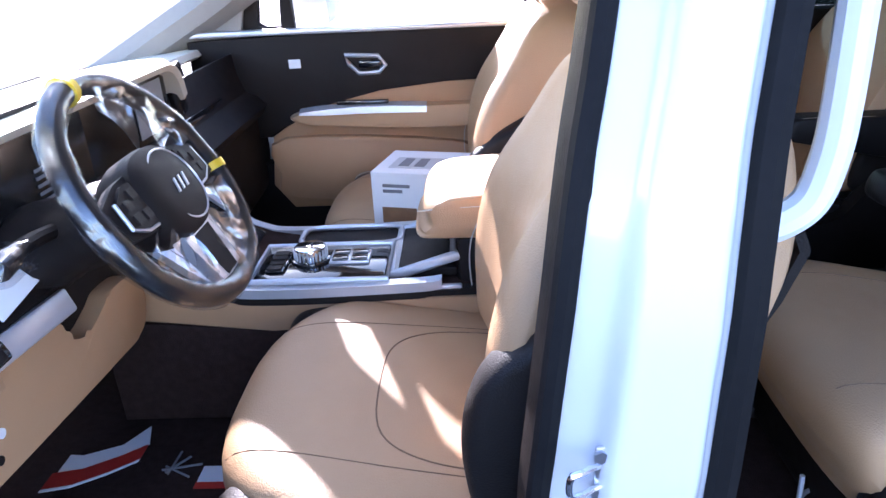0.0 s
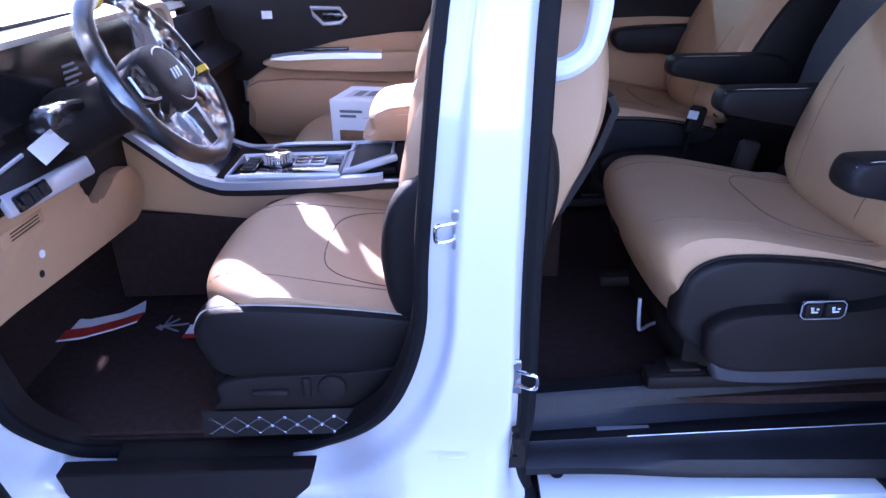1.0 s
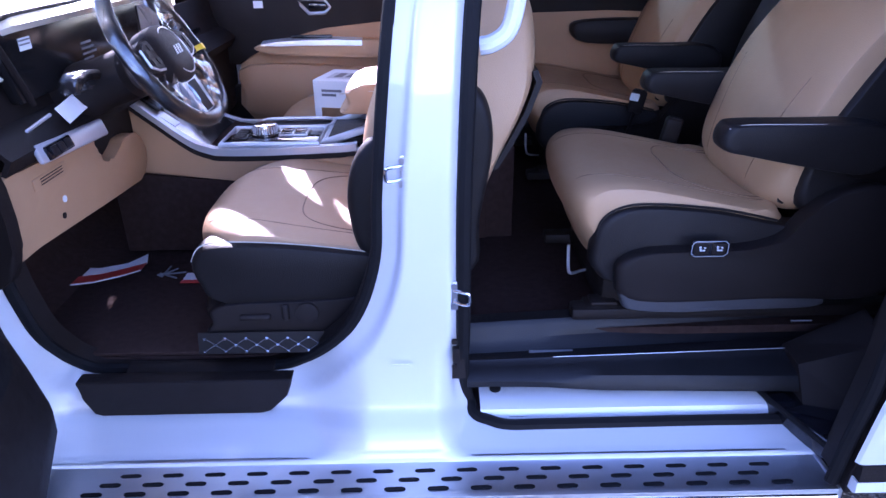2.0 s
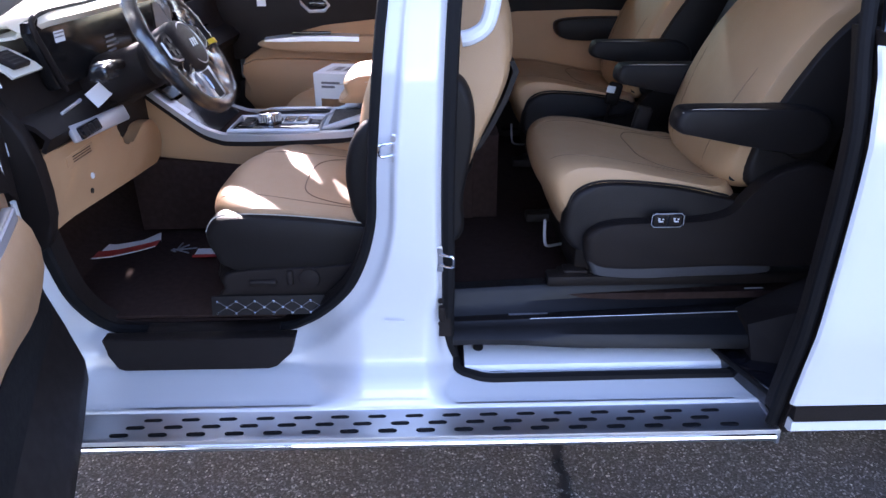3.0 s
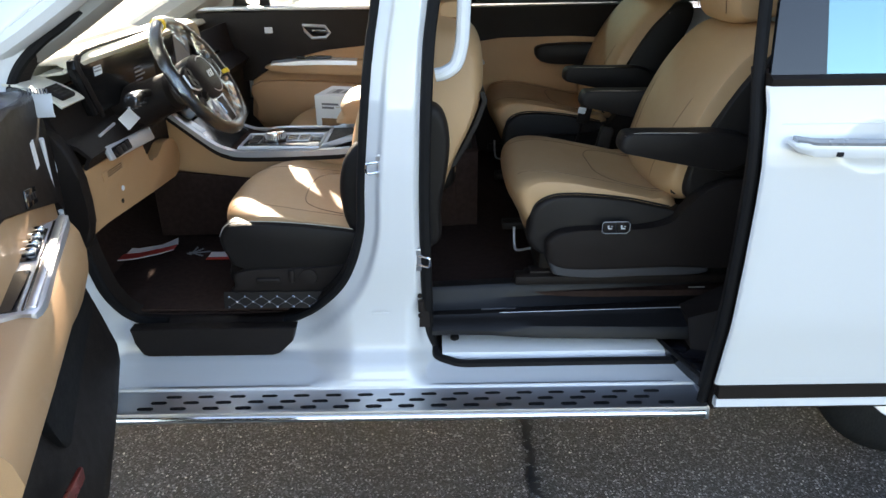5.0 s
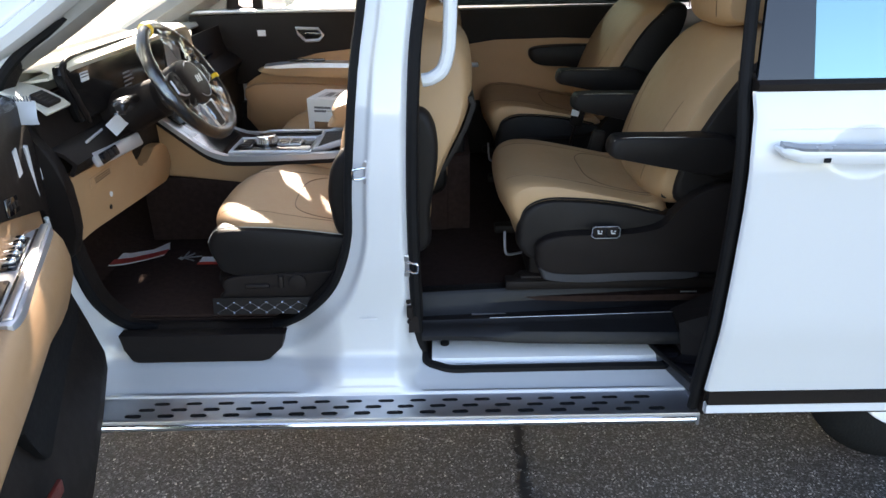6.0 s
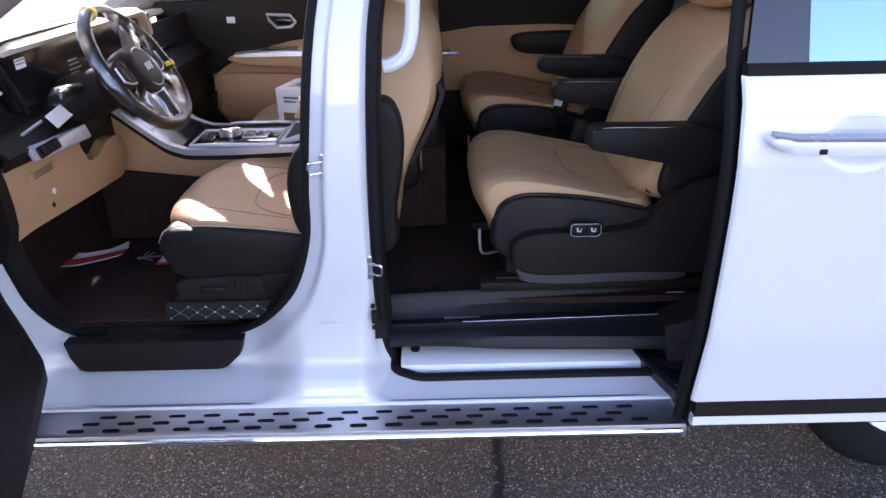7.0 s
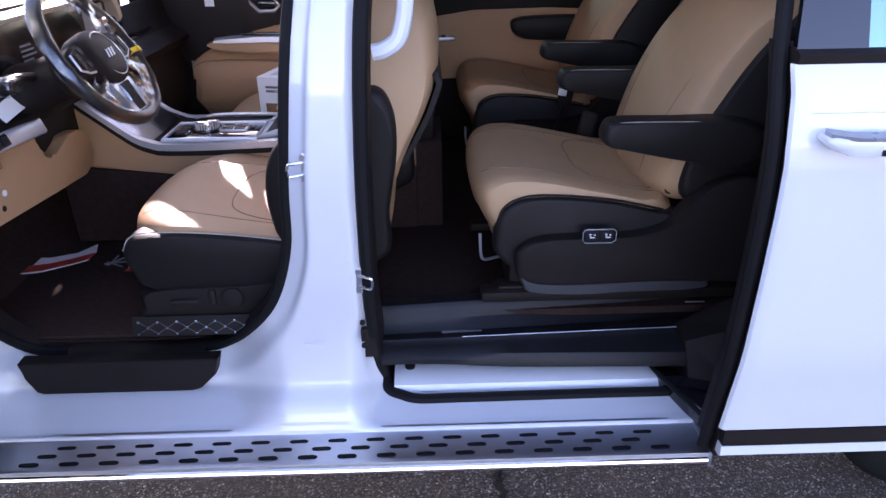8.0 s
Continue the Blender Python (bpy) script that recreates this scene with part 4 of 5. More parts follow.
for k, (x, z) in enumerate([(-0.885, 1.10), (-0.875, 1.132), (-0.80, 1.144), (-0.745, 1.145), (-0.725, 1.132), (-0.735, 1.118), (-0.80, 1.11)]):
    row = []
    for y in np.linspace(0.335, 1.30, 40):
        near, far = max(0, (0.40 - y) / 0.065) ** 2, max(0, (y - 1.16) / 0.14) ** 2.5
        row.append((x - 0.05 * near - 0.02 * far, y, z + (0.055 if k else 0) - 0.02 * near - 0.085 * far))
    rows.append(row)
P("binnacle_hood", sheet(rows, 0.006), DASHT, dash, "beige hood over the displays, colour paled for sun glare")
# upper face and displays
rows = [[(x, y, z) for y in ys] for x, z in [(-0.80, 1.12), (-0.79, 1.05), (-0.77, 1.0), (-0.735, 0.985), (-0.715, 0.965), (-0.73, 0.94)]]
P("face", sheet(rows, 0.01), BLACKP, dash, "black dashboard face")
scr = P("instrument_display", prism([(0.385, 1.035), (0.335, 1.165), (0.342, 1.185), (0.37, 1.192), (0.80, 1.190), (0.83, 1.175), (0.83, 1.035)], "x", -0.775, -0.745, 0.008), SCREEN, dash, "dark instrument display under film")
P("left_edge", tube(line([(-0.742, 0.41, 1.03), (-0.740, 0.365, 1.11), (-0.742, 0.335, 1.172), (-0.745, 0.355, 1.196), (-0.75, 0.45, 1.202), (-0.755, 0.80, 1.200), (-0.76, 1.22, 1.185)]), 0.0065, 8), BLACKP, dash, "matt black display frame")
P("display_label", box((-0.7435, 0.437, 1.146), (0.002, 0.042, 0.024), 0.0), PAPER, scr, "white paper label")
P("label_print", bars((-0.742, 0.415, 1.155), (0, 1, 0), (0, 0, -1), [(0, 0, 0.044), (0, 0.008, 0.038)], 0.003), GREYI, scr, "grey print")
P("display_print", bars((-0.7435, 0.66, 1.115), (0, 1, 0), (0, 0, -1), [(0, 0.012 * k, 0.05 + 0.01 * (k % 3)) for k in range(6)], 0.005), GREYI, scr, "grey print")
ms = P("middle_display", prism([(0.84, 1.035), (0.84, 1.175), (1.22, 1.172), (1.235, 1.155), (1.235, 1.03)], "x", -0.785, -0.765, 0.006), SCREEN, dash, "dark central display")
P("display_sheet", box((-0.762, 1.13, 1.105), (0.002, 0.14, 0.105), 0.0), mat("grey_sheet", (0.32, 0.33, 0.33), 0.35, 0, 0.1, 12), ms, "grey protective sheet")
# side vent
vent = P("side_vent", box((-0.768, 0.272, 1.122), (0.05, 0.062, 0.012), 0.004, 2, Euler((0, 0.5, 0)).to_matrix()), BLACKP, dash, "black slatted side vent")
for k in range(5):
    P("slat", box((-0.785 + 0.009 * k, 0.272, 1.136 - 0.005 * k), (0.004, 0.056, 0.006), 0.001, 1), GREYP, vent)
# tan surround, its sunlit look put into the pale colour
P("vent_frame", sheet([[(x, y, z) for y in np.linspace(0.222, 0.335, 4)] for x, z in [(-0.90, 1.155), (-0.84, 1.15), (-0.79, 1.13), (-0.755, 1.108), (-0.742, 1.095)]], 0.006), DASHT, dash, "tan vent surround, colour paled for sunlight")
# switch panel beside the wheel
sp = P("switch_panel", box((-0.700, 0.445, 0.945), (0.014, 0.275, 0.040), 0.006, 2, Euler((0, -0.35, 0)).to_matrix() @ Euler((-0.06, 0, 0)).to_matrix()), SATIN, dash, "film-covered silver switch panel")
P("switch_bank", box((-0.694, 0.375, 0.950), (0.012, 0.10, 0.030), 0.006, 2, Euler((0, -0.35, 0)).to_matrix()), GLOSS, sp, "black switch bank")
for k in range(3):
    P("rocker", box((-0.688, 0.348 + k * 0.027, 0.952), (0.008, 0.02, 0.02), 0.003, 2, Euler((0, -0.35, 0)).to_matrix()), GREYP, sp)
P("paper_tag", box((-0.705, 0.480, 1.005), (0.003, 0.10, 0.040), 0.001, 1, Euler((0.12, -0.6, 0)).to_matrix()), PAPER, dash, "white paper tag")
P("trim_strip", box((-0.728, 0.385, 0.998), (0.006, 0.10, 0.008), 0.002, 1, Euler((0.1, 0, 0)).to_matrix()), SATIN, dash, "thin silver strip")
# tan knee panel with a rounded cut-out round the column
kn = outl([(0.238, 0.93), (0.30, 0.925), (0.42, 0.922), (0.56, 0.918), (0.60, 0.895), (0.615, 0.85), (0.66, 0.83), (0.72, 0.845), (0.76, 0.86), (0.84, 0.85), (0.87, 0.80), (0.84, 0.735), (0.72, 0.735), (0.50, 0.75), (0.30, 0.765), (0.205, 0.768), (0.205, 0.80), (0.232, 0.88)], 5)
kp = P("knee_panel", prism(kn, "x", -0.80, -0.735, 0.010, 3), TANP, dash, "tan plastic knee panel")
P("panel_recess", box((-0.734, 0.385, 0.885), (0.004, 0.13, 0.026), 0.002), TANP, kp)
P("vent_slits", bars((-0.7325, 0.345, 0.893), (0, 1, 0), (0, 0, -1), [(0, 0.006 * k, 0.09) for k in range(3)], 0.0025), BLACKP, kp)
P("screw_cap", disc((-0.734, 0.417, 0.822), (1, 0, 0), 0.0075, 0.003, 14), PAPER, kp, "pale round screw cap")
P("screw_hole", disc((-0.734, 0.40, 0.79), (1, 0, 0), 0.007, 0.002, 12), BLACKP, kp)
P("lower_face", box((-0.80, 0.90, 0.86), (0.06, 1.35, 0.24), 0.02), BLACKP, dash, "black lower dashboard")
P("glove_box", prism(outl([(1.25, 0.72), (1.25, 0.93), (1.4, 0.955), (1.85, 0.955), (1.87, 0.75), (1.8, 0.70), (1.4, 0.69)], 3), "x", -0.85, -0.74, 0.012), BLACKP, dash, "black glove box lid")
P("footwell_side", box((-1.04, 0.262, 0.64), (0.5, 0.02, 0.34), 0.005), CARPET, dash, "dark kick panel")
# end of the dashboard beside the door
P("end_cover", prism(outl([(-1.05, 1.08), (-0.86, 1.12), (-0.79, 1.05), (-0.735, 0.97), (-0.728, 0.80), (-0.77, 0.72), (-0.90, 0.72), (-1.05, 0.8)], 3), "y", 0.190, 0.228, 0.008), BLACKP, dash, "black end cover")
P("column_shroud", tube(line([(-0.80, 0.60, 0.99), (-0.70, 0.60, 1.025), (-0.60, 0.60, 1.06)]), [0.080] * 7 + [0.072] * 5 + [0.058], 16, flat=0.8), BLACKP, dash, "black column shroud")
st = P("stalk", tube(line([(-0.665, 0.56, 1.06), (-0.655, 0.47, 1.075), (-0.65, 0.40, 1.07)]), [0.011] * 9 + [0.015] * 4, 10), BLACKP, dash, "black stalk")
bag = puff(outl([(-0.675, 1.055), (-0.67, 1.085), (-0.65, 1.092), (-0.632, 1.085), (-0.628, 1.06), (-0.645, 1.048)], 4), 0.385, 0.455, 0.010, 10)
for v in bag.verts:
    v.co += Vector(noise.noise_vector(v.co * 60)) * 0.007
P("plastic_wrap", bag, FILM, st, "crumpled clear film")
# screen and mount standing on the far side of the dashboard
P("side_screen", box((-0.80, 1.38, 1.10), (0.025, 0.20, 0.11), 0.008, 2, Euler((0, -0.15, 0.25)).to_matrix()), SCREEN, dash, "dark display standing on the dashboard")
P("dash_vent", box((-0.775, 1.45, 1.02), (0.02, 0.28, 0.03), 0.006), GLOSS, dash, "gloss black passenger vent")

# ---- steering wheel ----
hubc = Vector((-0.528, 0.600, 1.098))
axis = Vector((0.86, 0.0, 0.51)).normalized()     # towards the driver
wr_ = Vector((0, 1, 0))
wu = axis.cross(wr_).normalized()
if wu.z < 0:
    wu = -wu


def wp(a, b, c=0.0):
    """A point on the steering wheel: right, up and towards the driver."""
    return hubc + wr_ * a + wu * b + axis * c


sw = thing("steering_wheel", tuple(hubc), "black leather steering wheel wrapped in clear film with yellow tape", "steering wheel")
R = 0.173
rimpts = []
for k in range(72):
    a = 2 * math.pi * k / 72
    r = R * (1 - 0.03 * max(0, -math.sin(a)) ** 6)
    rimpts.append(wp(r * math.cos(a), r * math.sin(a), 0.0))
P("rim", tube(rimpts, 0.0165, 14, True), BLACKL, sw, "black leather rim")
fb = bmesh.new()
fr_ = []
for k, p in enumerate(rimpts):
    a = 2 * math.pi * k / 72
    fr_.append([])
    rad = Vector(p - hubc).normalized()
    for j in range(14):
        q = 2 * math.pi * j / 14
        n_ = rad * math.cos(q) + axis * math.sin(q)
        fr_[-1].append(p + n_ * (0.0195 + 0.004 * noise.noise(p * 22 + n_ * 1.5)))
loft(fr_, True, True, fb)
P("film", fb, FILM, sw, "clear protective film round the rim")
hubo = [(0.082 * math.copysign(abs(math.cos(a)) ** 0.8, math.cos(a)), -0.006 + 0.070 * math.copysign(abs(math.sin(a)) ** 0.75, math.sin(a))) for a in np.linspace(0, 2 * math.pi, 36, endpoint=False)]
hub = P("hub", loft([[wp(x * s, y * s, c) for x, y in hubo] for s, c in ((0.9, -0.05), (1.0, -0.03), (1.0, 0.0), (0.95, 0.012), (0.80, 0.02), (0.5, 0.024), (0.2, 0.025))]), BLACKP, sw, "black airbag hub")
P("hub_ring", tube([wp(0.012 + 0.056 * math.cos(a), -0.006 + 0.056 * math.sin(a), 0.0205) for a in np.linspace(0, 2 * math.pi, 40, endpoint=False)], 0.0018, 6, True), SATIN, hub, "fine silver ring")
eb = bmesh.new()
for k in range(3):
    x0 = -0.012 + 0.015 * k
    loft([[wp(x, y, c) for x, y in ((x0, -0.016), (x0 + 0.0035, -0.016), (x0 + 0.0115, 0.004), (x0 + 0.008, 0.004))] for c in (0.022, 0.0275)], bm=eb)
P("emblem", eb, SATIN, hub, "plain silver emblem bars")
for e in (-1, 1):
    o = [(e * 0.066, 0.045), (e * 0.10, 0.042), (e * 0.165, 0.022), (e * 0.170, -0.022), (e * 0.11, -0.032), (e * 0.07, -0.038)]
    P("spoke", loft([[wp(x, y, c) for x, y in o] for c in (-0.012, 0.006)]), BLACKP, sw, "black spoke")
    pod = [(e * 0.076, 0.036), (e * 0.098, 0.036), (e * 0.128, 0.022), (e * 0.132, -0.014), (e * 0.105, -0.026), (e * 0.08, -0.028)]
    pd = P("button_pod", loft([[wp(x, y, c) for x, y in pod] for c in (0.0, 0.013)]), BLACKP, sw, "black button pod")
    for bx, by in ((0.09, 0.022), (0.09, -0.010), (0.114, 0.012), (0.114, -0.008)):
        P("button", loft([[wp(e * bx + dx_ * 0.008, by + dy_ * 0.007, c) for dx_, dy_ in ((-1, -1), (1, -1), (1, 1), (-1, 1))] for c in (0.012, 0.016)]), GREYP, pd)
    P("pod_trim", tube([wp(x * 1.02, y * 1.06, 0.010) for x, y in pod[2:]], 0.003, 6), SATIN, pd, "satin silver trim")
low = [(-0.055, -0.05), (0.055, -0.05), (0.045, -0.11), (0.034, -0.172), (-0.034, -0.172), (-0.045, -0.11)]
ls = P("spoke", loft([[wp(x, y, c) for x, y in low] for c in (-0.015, 0.004)]), SATIN, sw, "silver lower spoke")
P("spoke_gap", loft([[wp(x * 0.55, -0.115 + (y + 0.115) * 0.6, c) for x, y in low] for c in (0.003, 0.006)]), BLACKP, ls)
for a in (100, -8):
    p = [wp(R * math.cos(radians(a + d)), R * math.sin(radians(a + d)), 0) for d in (-2.2, 0, 2.2)]
    P("tape", tube(p, 0.0212, 12), YELLOW, sw, "strip of yellow tape")
# loose film hanging between rim and hub
for a0, a1, r0, nm in ((15, 95, 0.095, "film_flap"), (200, 250, 0.10, "film_flap"), (275, 345, 0.09, "film_flap")):
    rows = []
    for k in range(16):
        a = radians(a0 + (a1 - a0) * k / 15)
        row = []
        for j in range(6):
            r = R - 0.012 - (R - 0.012 - r0 - 0.035 * math.sin(k * 0.9)) * j / 5
            row.append(wp(r * math.cos(a), r * math.sin(a), 0.012 + 0.014 * noise.noise(Vector((k * 0.6, j * 0.7, a0)))))
        rows.append(row)
    P(nm, sheet(rows), LOOSE, sw, "loose crumpled clear film")

# ---- centre console ----
con = thing("center_console", (-0.3, YC, 0.46), "centre console with silver trim, dial and tan armrest", "console")
cw0, cw1 = YC - 0.155, YC + 0.155
side_o = [(-0.86, 0.97), (-0.80, 0.95), (-0.70, 0.865), (-0.62, 0.802), (-0.56, 0.778), (-0.48, 0.772), (0.30, 0.775), (0.30, 0.47), (-0.86, 0.47)]
P("body", prism(side_o, "y", cw0 + 0.01, cw1 - 0.01, 0.008), CARPET, con, "dark console body")
tanp = [(-0.80, 0.93), (-0.70, 0.845), (-0.62, 0.785), (-0.56, 0.762), (-0.48, 0.757), (0.22, 0.760), (0.22, 0.700), (-0.50, 0.690), (-0.84, 0.725), (-0.86, 0.80)]
for y0, y1 in ((cw0 - 0.004, cw0 + 0.03), (cw1 - 0.03, cw1 + 0.004)):
    P("side_panel", prism(tanp, "y", y0, y1, 0.008, 2), TANP, con, "tan console side panel")
    P("lower_side", prism([(-0.86, 0.72), (-0.50, 0.688), (0.22, 0.698), (0.22, 0.47), (-0.86, 0.47)], "y", y0 + 0.004, y1 - 0.004, 0.004), CARPET, con, "dark carpeted console side")
edge = [(-0.80, 0.955), (-0.70, 0.87), (-0.62, 0.806), (-0.57, 0.784), (-0.53, 0.777), (-0.40, 0.776), (-0.20, 0.782), (-0.15, 0.787)]
for y in (cw0, cw1):
    P("edge_trim", loft([[(p.x, y - 0.010, p.y - 0.010), (p.x, y + 0.016, p.y - 0.010), (p.x, y + 0.016, p.y + 0.010), (p.x, y - 0.010, p.y + 0.010)] for p in line([(a, b) for a, b in edge], 5)]), SATIN, con, "satin silver edge trim")
    # solid black strip paints the shadow line below the silver trim
    P("shadow_line", loft([[(p.x, y - 0.008, p.y - 0.026), (p.x, y + 0.012, p.y - 0.026), (p.x, y + 0.012, p.y - 0.011), (p.x, y - 0.008, p.y - 0.011)] for p in line([(a, b) for a, b in edge + [(0.15, 0.79)]], 5)]), BLACKP, con, "black strip for the shadow under the trim")
rows = [[(x, y, z) for y in np.linspace(cw0 + 0.018, cw1 - 0.018, 5)] for x, z in [(-0.84, 0.985), (-0.78, 0.945), (-0.70, 0.875), (-0.62, 0.812), (-0.575, 0.788)]]
P("front_ramp", sheet(rows, 0.01), GLOSS, con, "gloss black sloping front panel")
P("tray_strip", sheet([[(x, y, z + 0.008) for y in (cw0 + 0.02, cw0 + 0.06)] for x, z in [(-0.80, 0.955), (-0.70, 0.87), (-0.66, 0.84)]], 0.004), SATIN, con, "silver strip beside the ramp")
P("climate_panel", box((-0.735, YC, 0.918), (0.09, 0.26, 0.012), 0.004, 2, Euler((0, 0.66, 0)).to_matrix()), SCREEN, con, "dark touch panel")
P("paper_tag", box((-0.74, YC - 0.02, 0.945), (0.05, 0.06, 0.003), 0.0, 1, Euler((0.2, 0.3, 0.3)).to_matrix()), PAPER, con, "white paper tag")
gp = P("shift_plate", box((-0.40, YC - 0.055, 0.789), (0.27, 0.165, 0.014), 0.005), GLOSS, con, "gloss black shift plate")
P("plate_frame", tube([(-0.40 + a * 0.140, YC - 0.055 + b * 0.088, 0.793) for a, b in ((-1, -1), (1, -1), (1, 1), (-1, 1))], 0.007, 8, True), SATIN, con, "satin silver frame")
dial = P("dial", disc((-0.43, YC - 0.045, 0.812), (0, 0, 1), 0.034, 0.032, 32, 0.005), CHROME, con, "ribbed chrome shift dial")
P("dial_base", disc((-0.43, YC - 0.045, 0.798), (0, 0, 1), 0.043, 0.01, 32, 0.003), GLOSS, dial)
for a in range(24):
    t_ = 2 * math.pi * a / 24
    P("rib", box((-0.43 + 0.0345 * math.cos(t_), YC - 0.045 + 0.0345 * math.sin(t_), 0.812), (0.003, 0.003, 0.022), 0.0), SATIN, dial)
bt_ = P("button_row", box((-0.345, YC - 0.045, 0.799), (0.085, 0.06, 0.008), 0.003), SATIN, con, "silver framed button row")
for i in range(2):
    for j in range(2):
        P("button", box((-0.365 + i * 0.04, YC - 0.06 + j * 0.03, 0.804), (0.034, 0.024, 0.005), 0.002), GLOSS, bt_)
bt2 = P("button_row", box((-0.495, YC - 0.065, 0.799), (0.04, 0.09, 0.006), 0.002), GLOSS, con, "black button row")
for i in range(4):
    P("button", box((-0.495, YC - 0.10 + i * 0.024, 0.804), (0.03, 0.018, 0.004), 0.001), GREYP, bt2)
cup = P("cup_holder", box((-0.36, YC + 0.085, 0.784), (0.22, 0.10, 0.006), 0.002), BLACKP, con, "open cup holder")
P("cup_ring", tube([(-0.36 + 0.115 * math.copysign(abs(math.cos(a)) ** 0.45, math.cos(a)), YC + 0.085 + 0.052 * math.copysign(abs(math.sin(a)) ** 0.45, math.sin(a)), 0.795) for a in np.linspace(0, 2 * math.pi, 40, endpoint=False)], 0.006, 8, True), SATIN, cup, "satin silver rim")
tray = P("tray_frame", tube([(-0.185 + 0.062 * a, YC + b * 0.115, 0.806 + 0.02 * a) for a, b in ((-1, -1), (1, -1), (1, 1), (-1, 1))], 0.012, 8, True), SATIN, con, "satin silver tray frame")
P("tray", box((-0.18, YC, 0.788), (0.12, 0.22, 0.02), 0.004), BLACKP, con, "black open tray")
P("usb_port", box((-0.135, cw0 - 0.002, 0.765 + 0.012), (0.05, 0.012, 0.014), 0.003), SATIN, con, "silver socket cover")
P("arm_base", box((0.08, YC, 0.81), (0.40, 0.25, 0.12), 0.02), BLACKP, con, "black armrest base")
ar = outl([(-0.180, 0.900), (-0.183, 0.93), (-0.155, 0.953), (-0.08, 0.962), (0.10, 0.968), (0.26, 0.966), (0.28, 0.92), (0.24, 0.875), (-0.16, 0.868), (-0.195, 0.88)])
bm = puff(ar, YC - 0.14, YC + 0.14, 0.030, 14, 2.8)
tr = tree(bm)
am = P("armrest", bm, TAN, con, "tan leather armrest")
P("stitching", tube(line([(-0.19, YC - 0.132, 0.93), (-0.10, YC - 0.139, 0.938), (0.15, YC - 0.139, 0.942)]), 0.0015, 6), THREAD, am, "pale stitching")

# ---- box on the passenger seat ----
bxr = Euler((0, 0, radians(-14))).to_matrix()
bc = Vector((-0.165, 1.345, 0.822))
kit = thing("cardboard_box", (bc.x, bc.y, 0.75), "white printed cardboard box lying on the passenger seat", "box")
P("carton", box(bc, (0.29, 0.19, 0.15), 0.002, 1, bxr), PAPER, kit)
def on_box(x, y, z):
    return bc + bxr @ Vector((x, y, z))
P("print_panel", loft([[on_box(x, y, z) for x, y in ((-0.11, -0.06), (0.13, -0.06), (0.13, 0.03), (-0.11, 0.03))] for z in (0.0752, 0.0762)]), mat("pale_grey_print", (0.5, 0.51, 0.52), 0.5, 0, 0.05, 20), kit, "pale grey printed panel")
for k in (-0.075, -0.035):
    P("print_picture", loft([[on_box(k + x, y, z) for x, y in ((-0.014, -0.045), (0.014, -0.045), (0.012, 0.02), (-0.012, 0.02))] for z in (0.0764, 0.0772)]), GREYI, kit, "grey product picture")
P("print_picture", loft([[on_box(x, y, z) for x, y in ((0.02, -0.03), (0.12, -0.03), (0.12, 0.005), (0.02, 0.005))] for z in (0.0764, 0.0772)]), GREYI, kit, "dark print bar")
P("print_picture", loft([[on_box(x, y, z) for x, z in ((-0.12, -0.06), (-0.03, -0.06), (-0.03, -0.015), (-0.12, -0.015))] for y in (-0.0952, -0.0962)]), mat("brown_print", (0.25, 0.13, 0.06), 0.5, 0, 0.3, 40), kit, "brown product picture")
P("print_bar", bars(on_box(-0.115, -0.096, 0.045), bxr @ Vector((1, 0, 0)), (0, 0, -1), [(0, 0, 0.07), (0.0, 0.014, 0.05)], 0.008), GREYI, kit, "grey print")

# ---- far doors ----
fd = thing("passenger_door", (-0.3, 1.86, 0.45), "closed far front door with tan panel and silver armrest strip", "car door")
dy = 2 * YC - 0.30
up = [(-0.92, 1.16), (-0.50, 1.17), (0.06, 1.175), (0.08, 1.02), (-0.15, 1.015), (-0.35, 0.995), (-0.52, 0.955), (-0.62, 0.915), (-0.70, 0.86), (-0.92, 0.86)]
P("upper_trim", prism(up, "y", dy, 1.90, 0.006), BLACKP, fd, "black upper door trim")
lo_ = [(-0.70, 0.86), (-0.62, 0.915), (-0.52, 0.955), (-0.35, 0.995), (-0.15, 1.015), (0.08, 1.02), (0.07, 0.70), (0.0, 0.62), (-0.66, 0.62), (-0.72, 0.70)]
P("tan_panel", prism(lo_, "y", dy + 0.004, 1.90, 0.008), TANP, fd, "tan door panel")
ap = outl([(-0.62, 0.935), (-0.50, 0.952), (-0.20, 0.955), (0.05, 0.95), (0.06, 0.90), (-0.15, 0.885), (-0.50, 0.90), (-0.61, 0.915)], 4)
P("armrest", puff(ap, dy - 0.05, dy + 0.02, 0.015, 8), TAN, fd, "tan padded armrest")
P("pocket", puff(outl([(-0.66, 0.86), (-0.10, 0.83), (-0.05, 0.74), (-0.10, 0.66), (-0.64, 0.66), (-0.69, 0.74)], 4), dy - 0.02, dy + 0.03, 0.012, 8), TANP, fd, "tan door pocket")
P("armrest_strip", loft([[(x, dy - 0.053, z), (x, dy - 0.02, z + 0.008), (x, dy - 0.02, z - 0.012 * w), (x, dy - 0.056, z - 0.02 * w)] for x, z, w in ((-0.595, 0.945, 0.3), (-0.53, 0.952, 0.8), (-0.42, 0.958, 1.0), (-0.30, 0.957, 1.0), (-0.205, 0.953, 0.9))]), SATIN, fd, "satin silver armrest strip")
P("pull_cup", box((-0.40, dy - 0.03, 0.968), (0.16, 0.02, 0.012), 0.004), GLOSS, fd, "black pull cup")
hb = [(-0.445, 1.105), (-0.345, 1.10), (-0.325, 1.072), (-0.345, 1.052), (-0.405, 1.050), (-0.435, 1.08)]
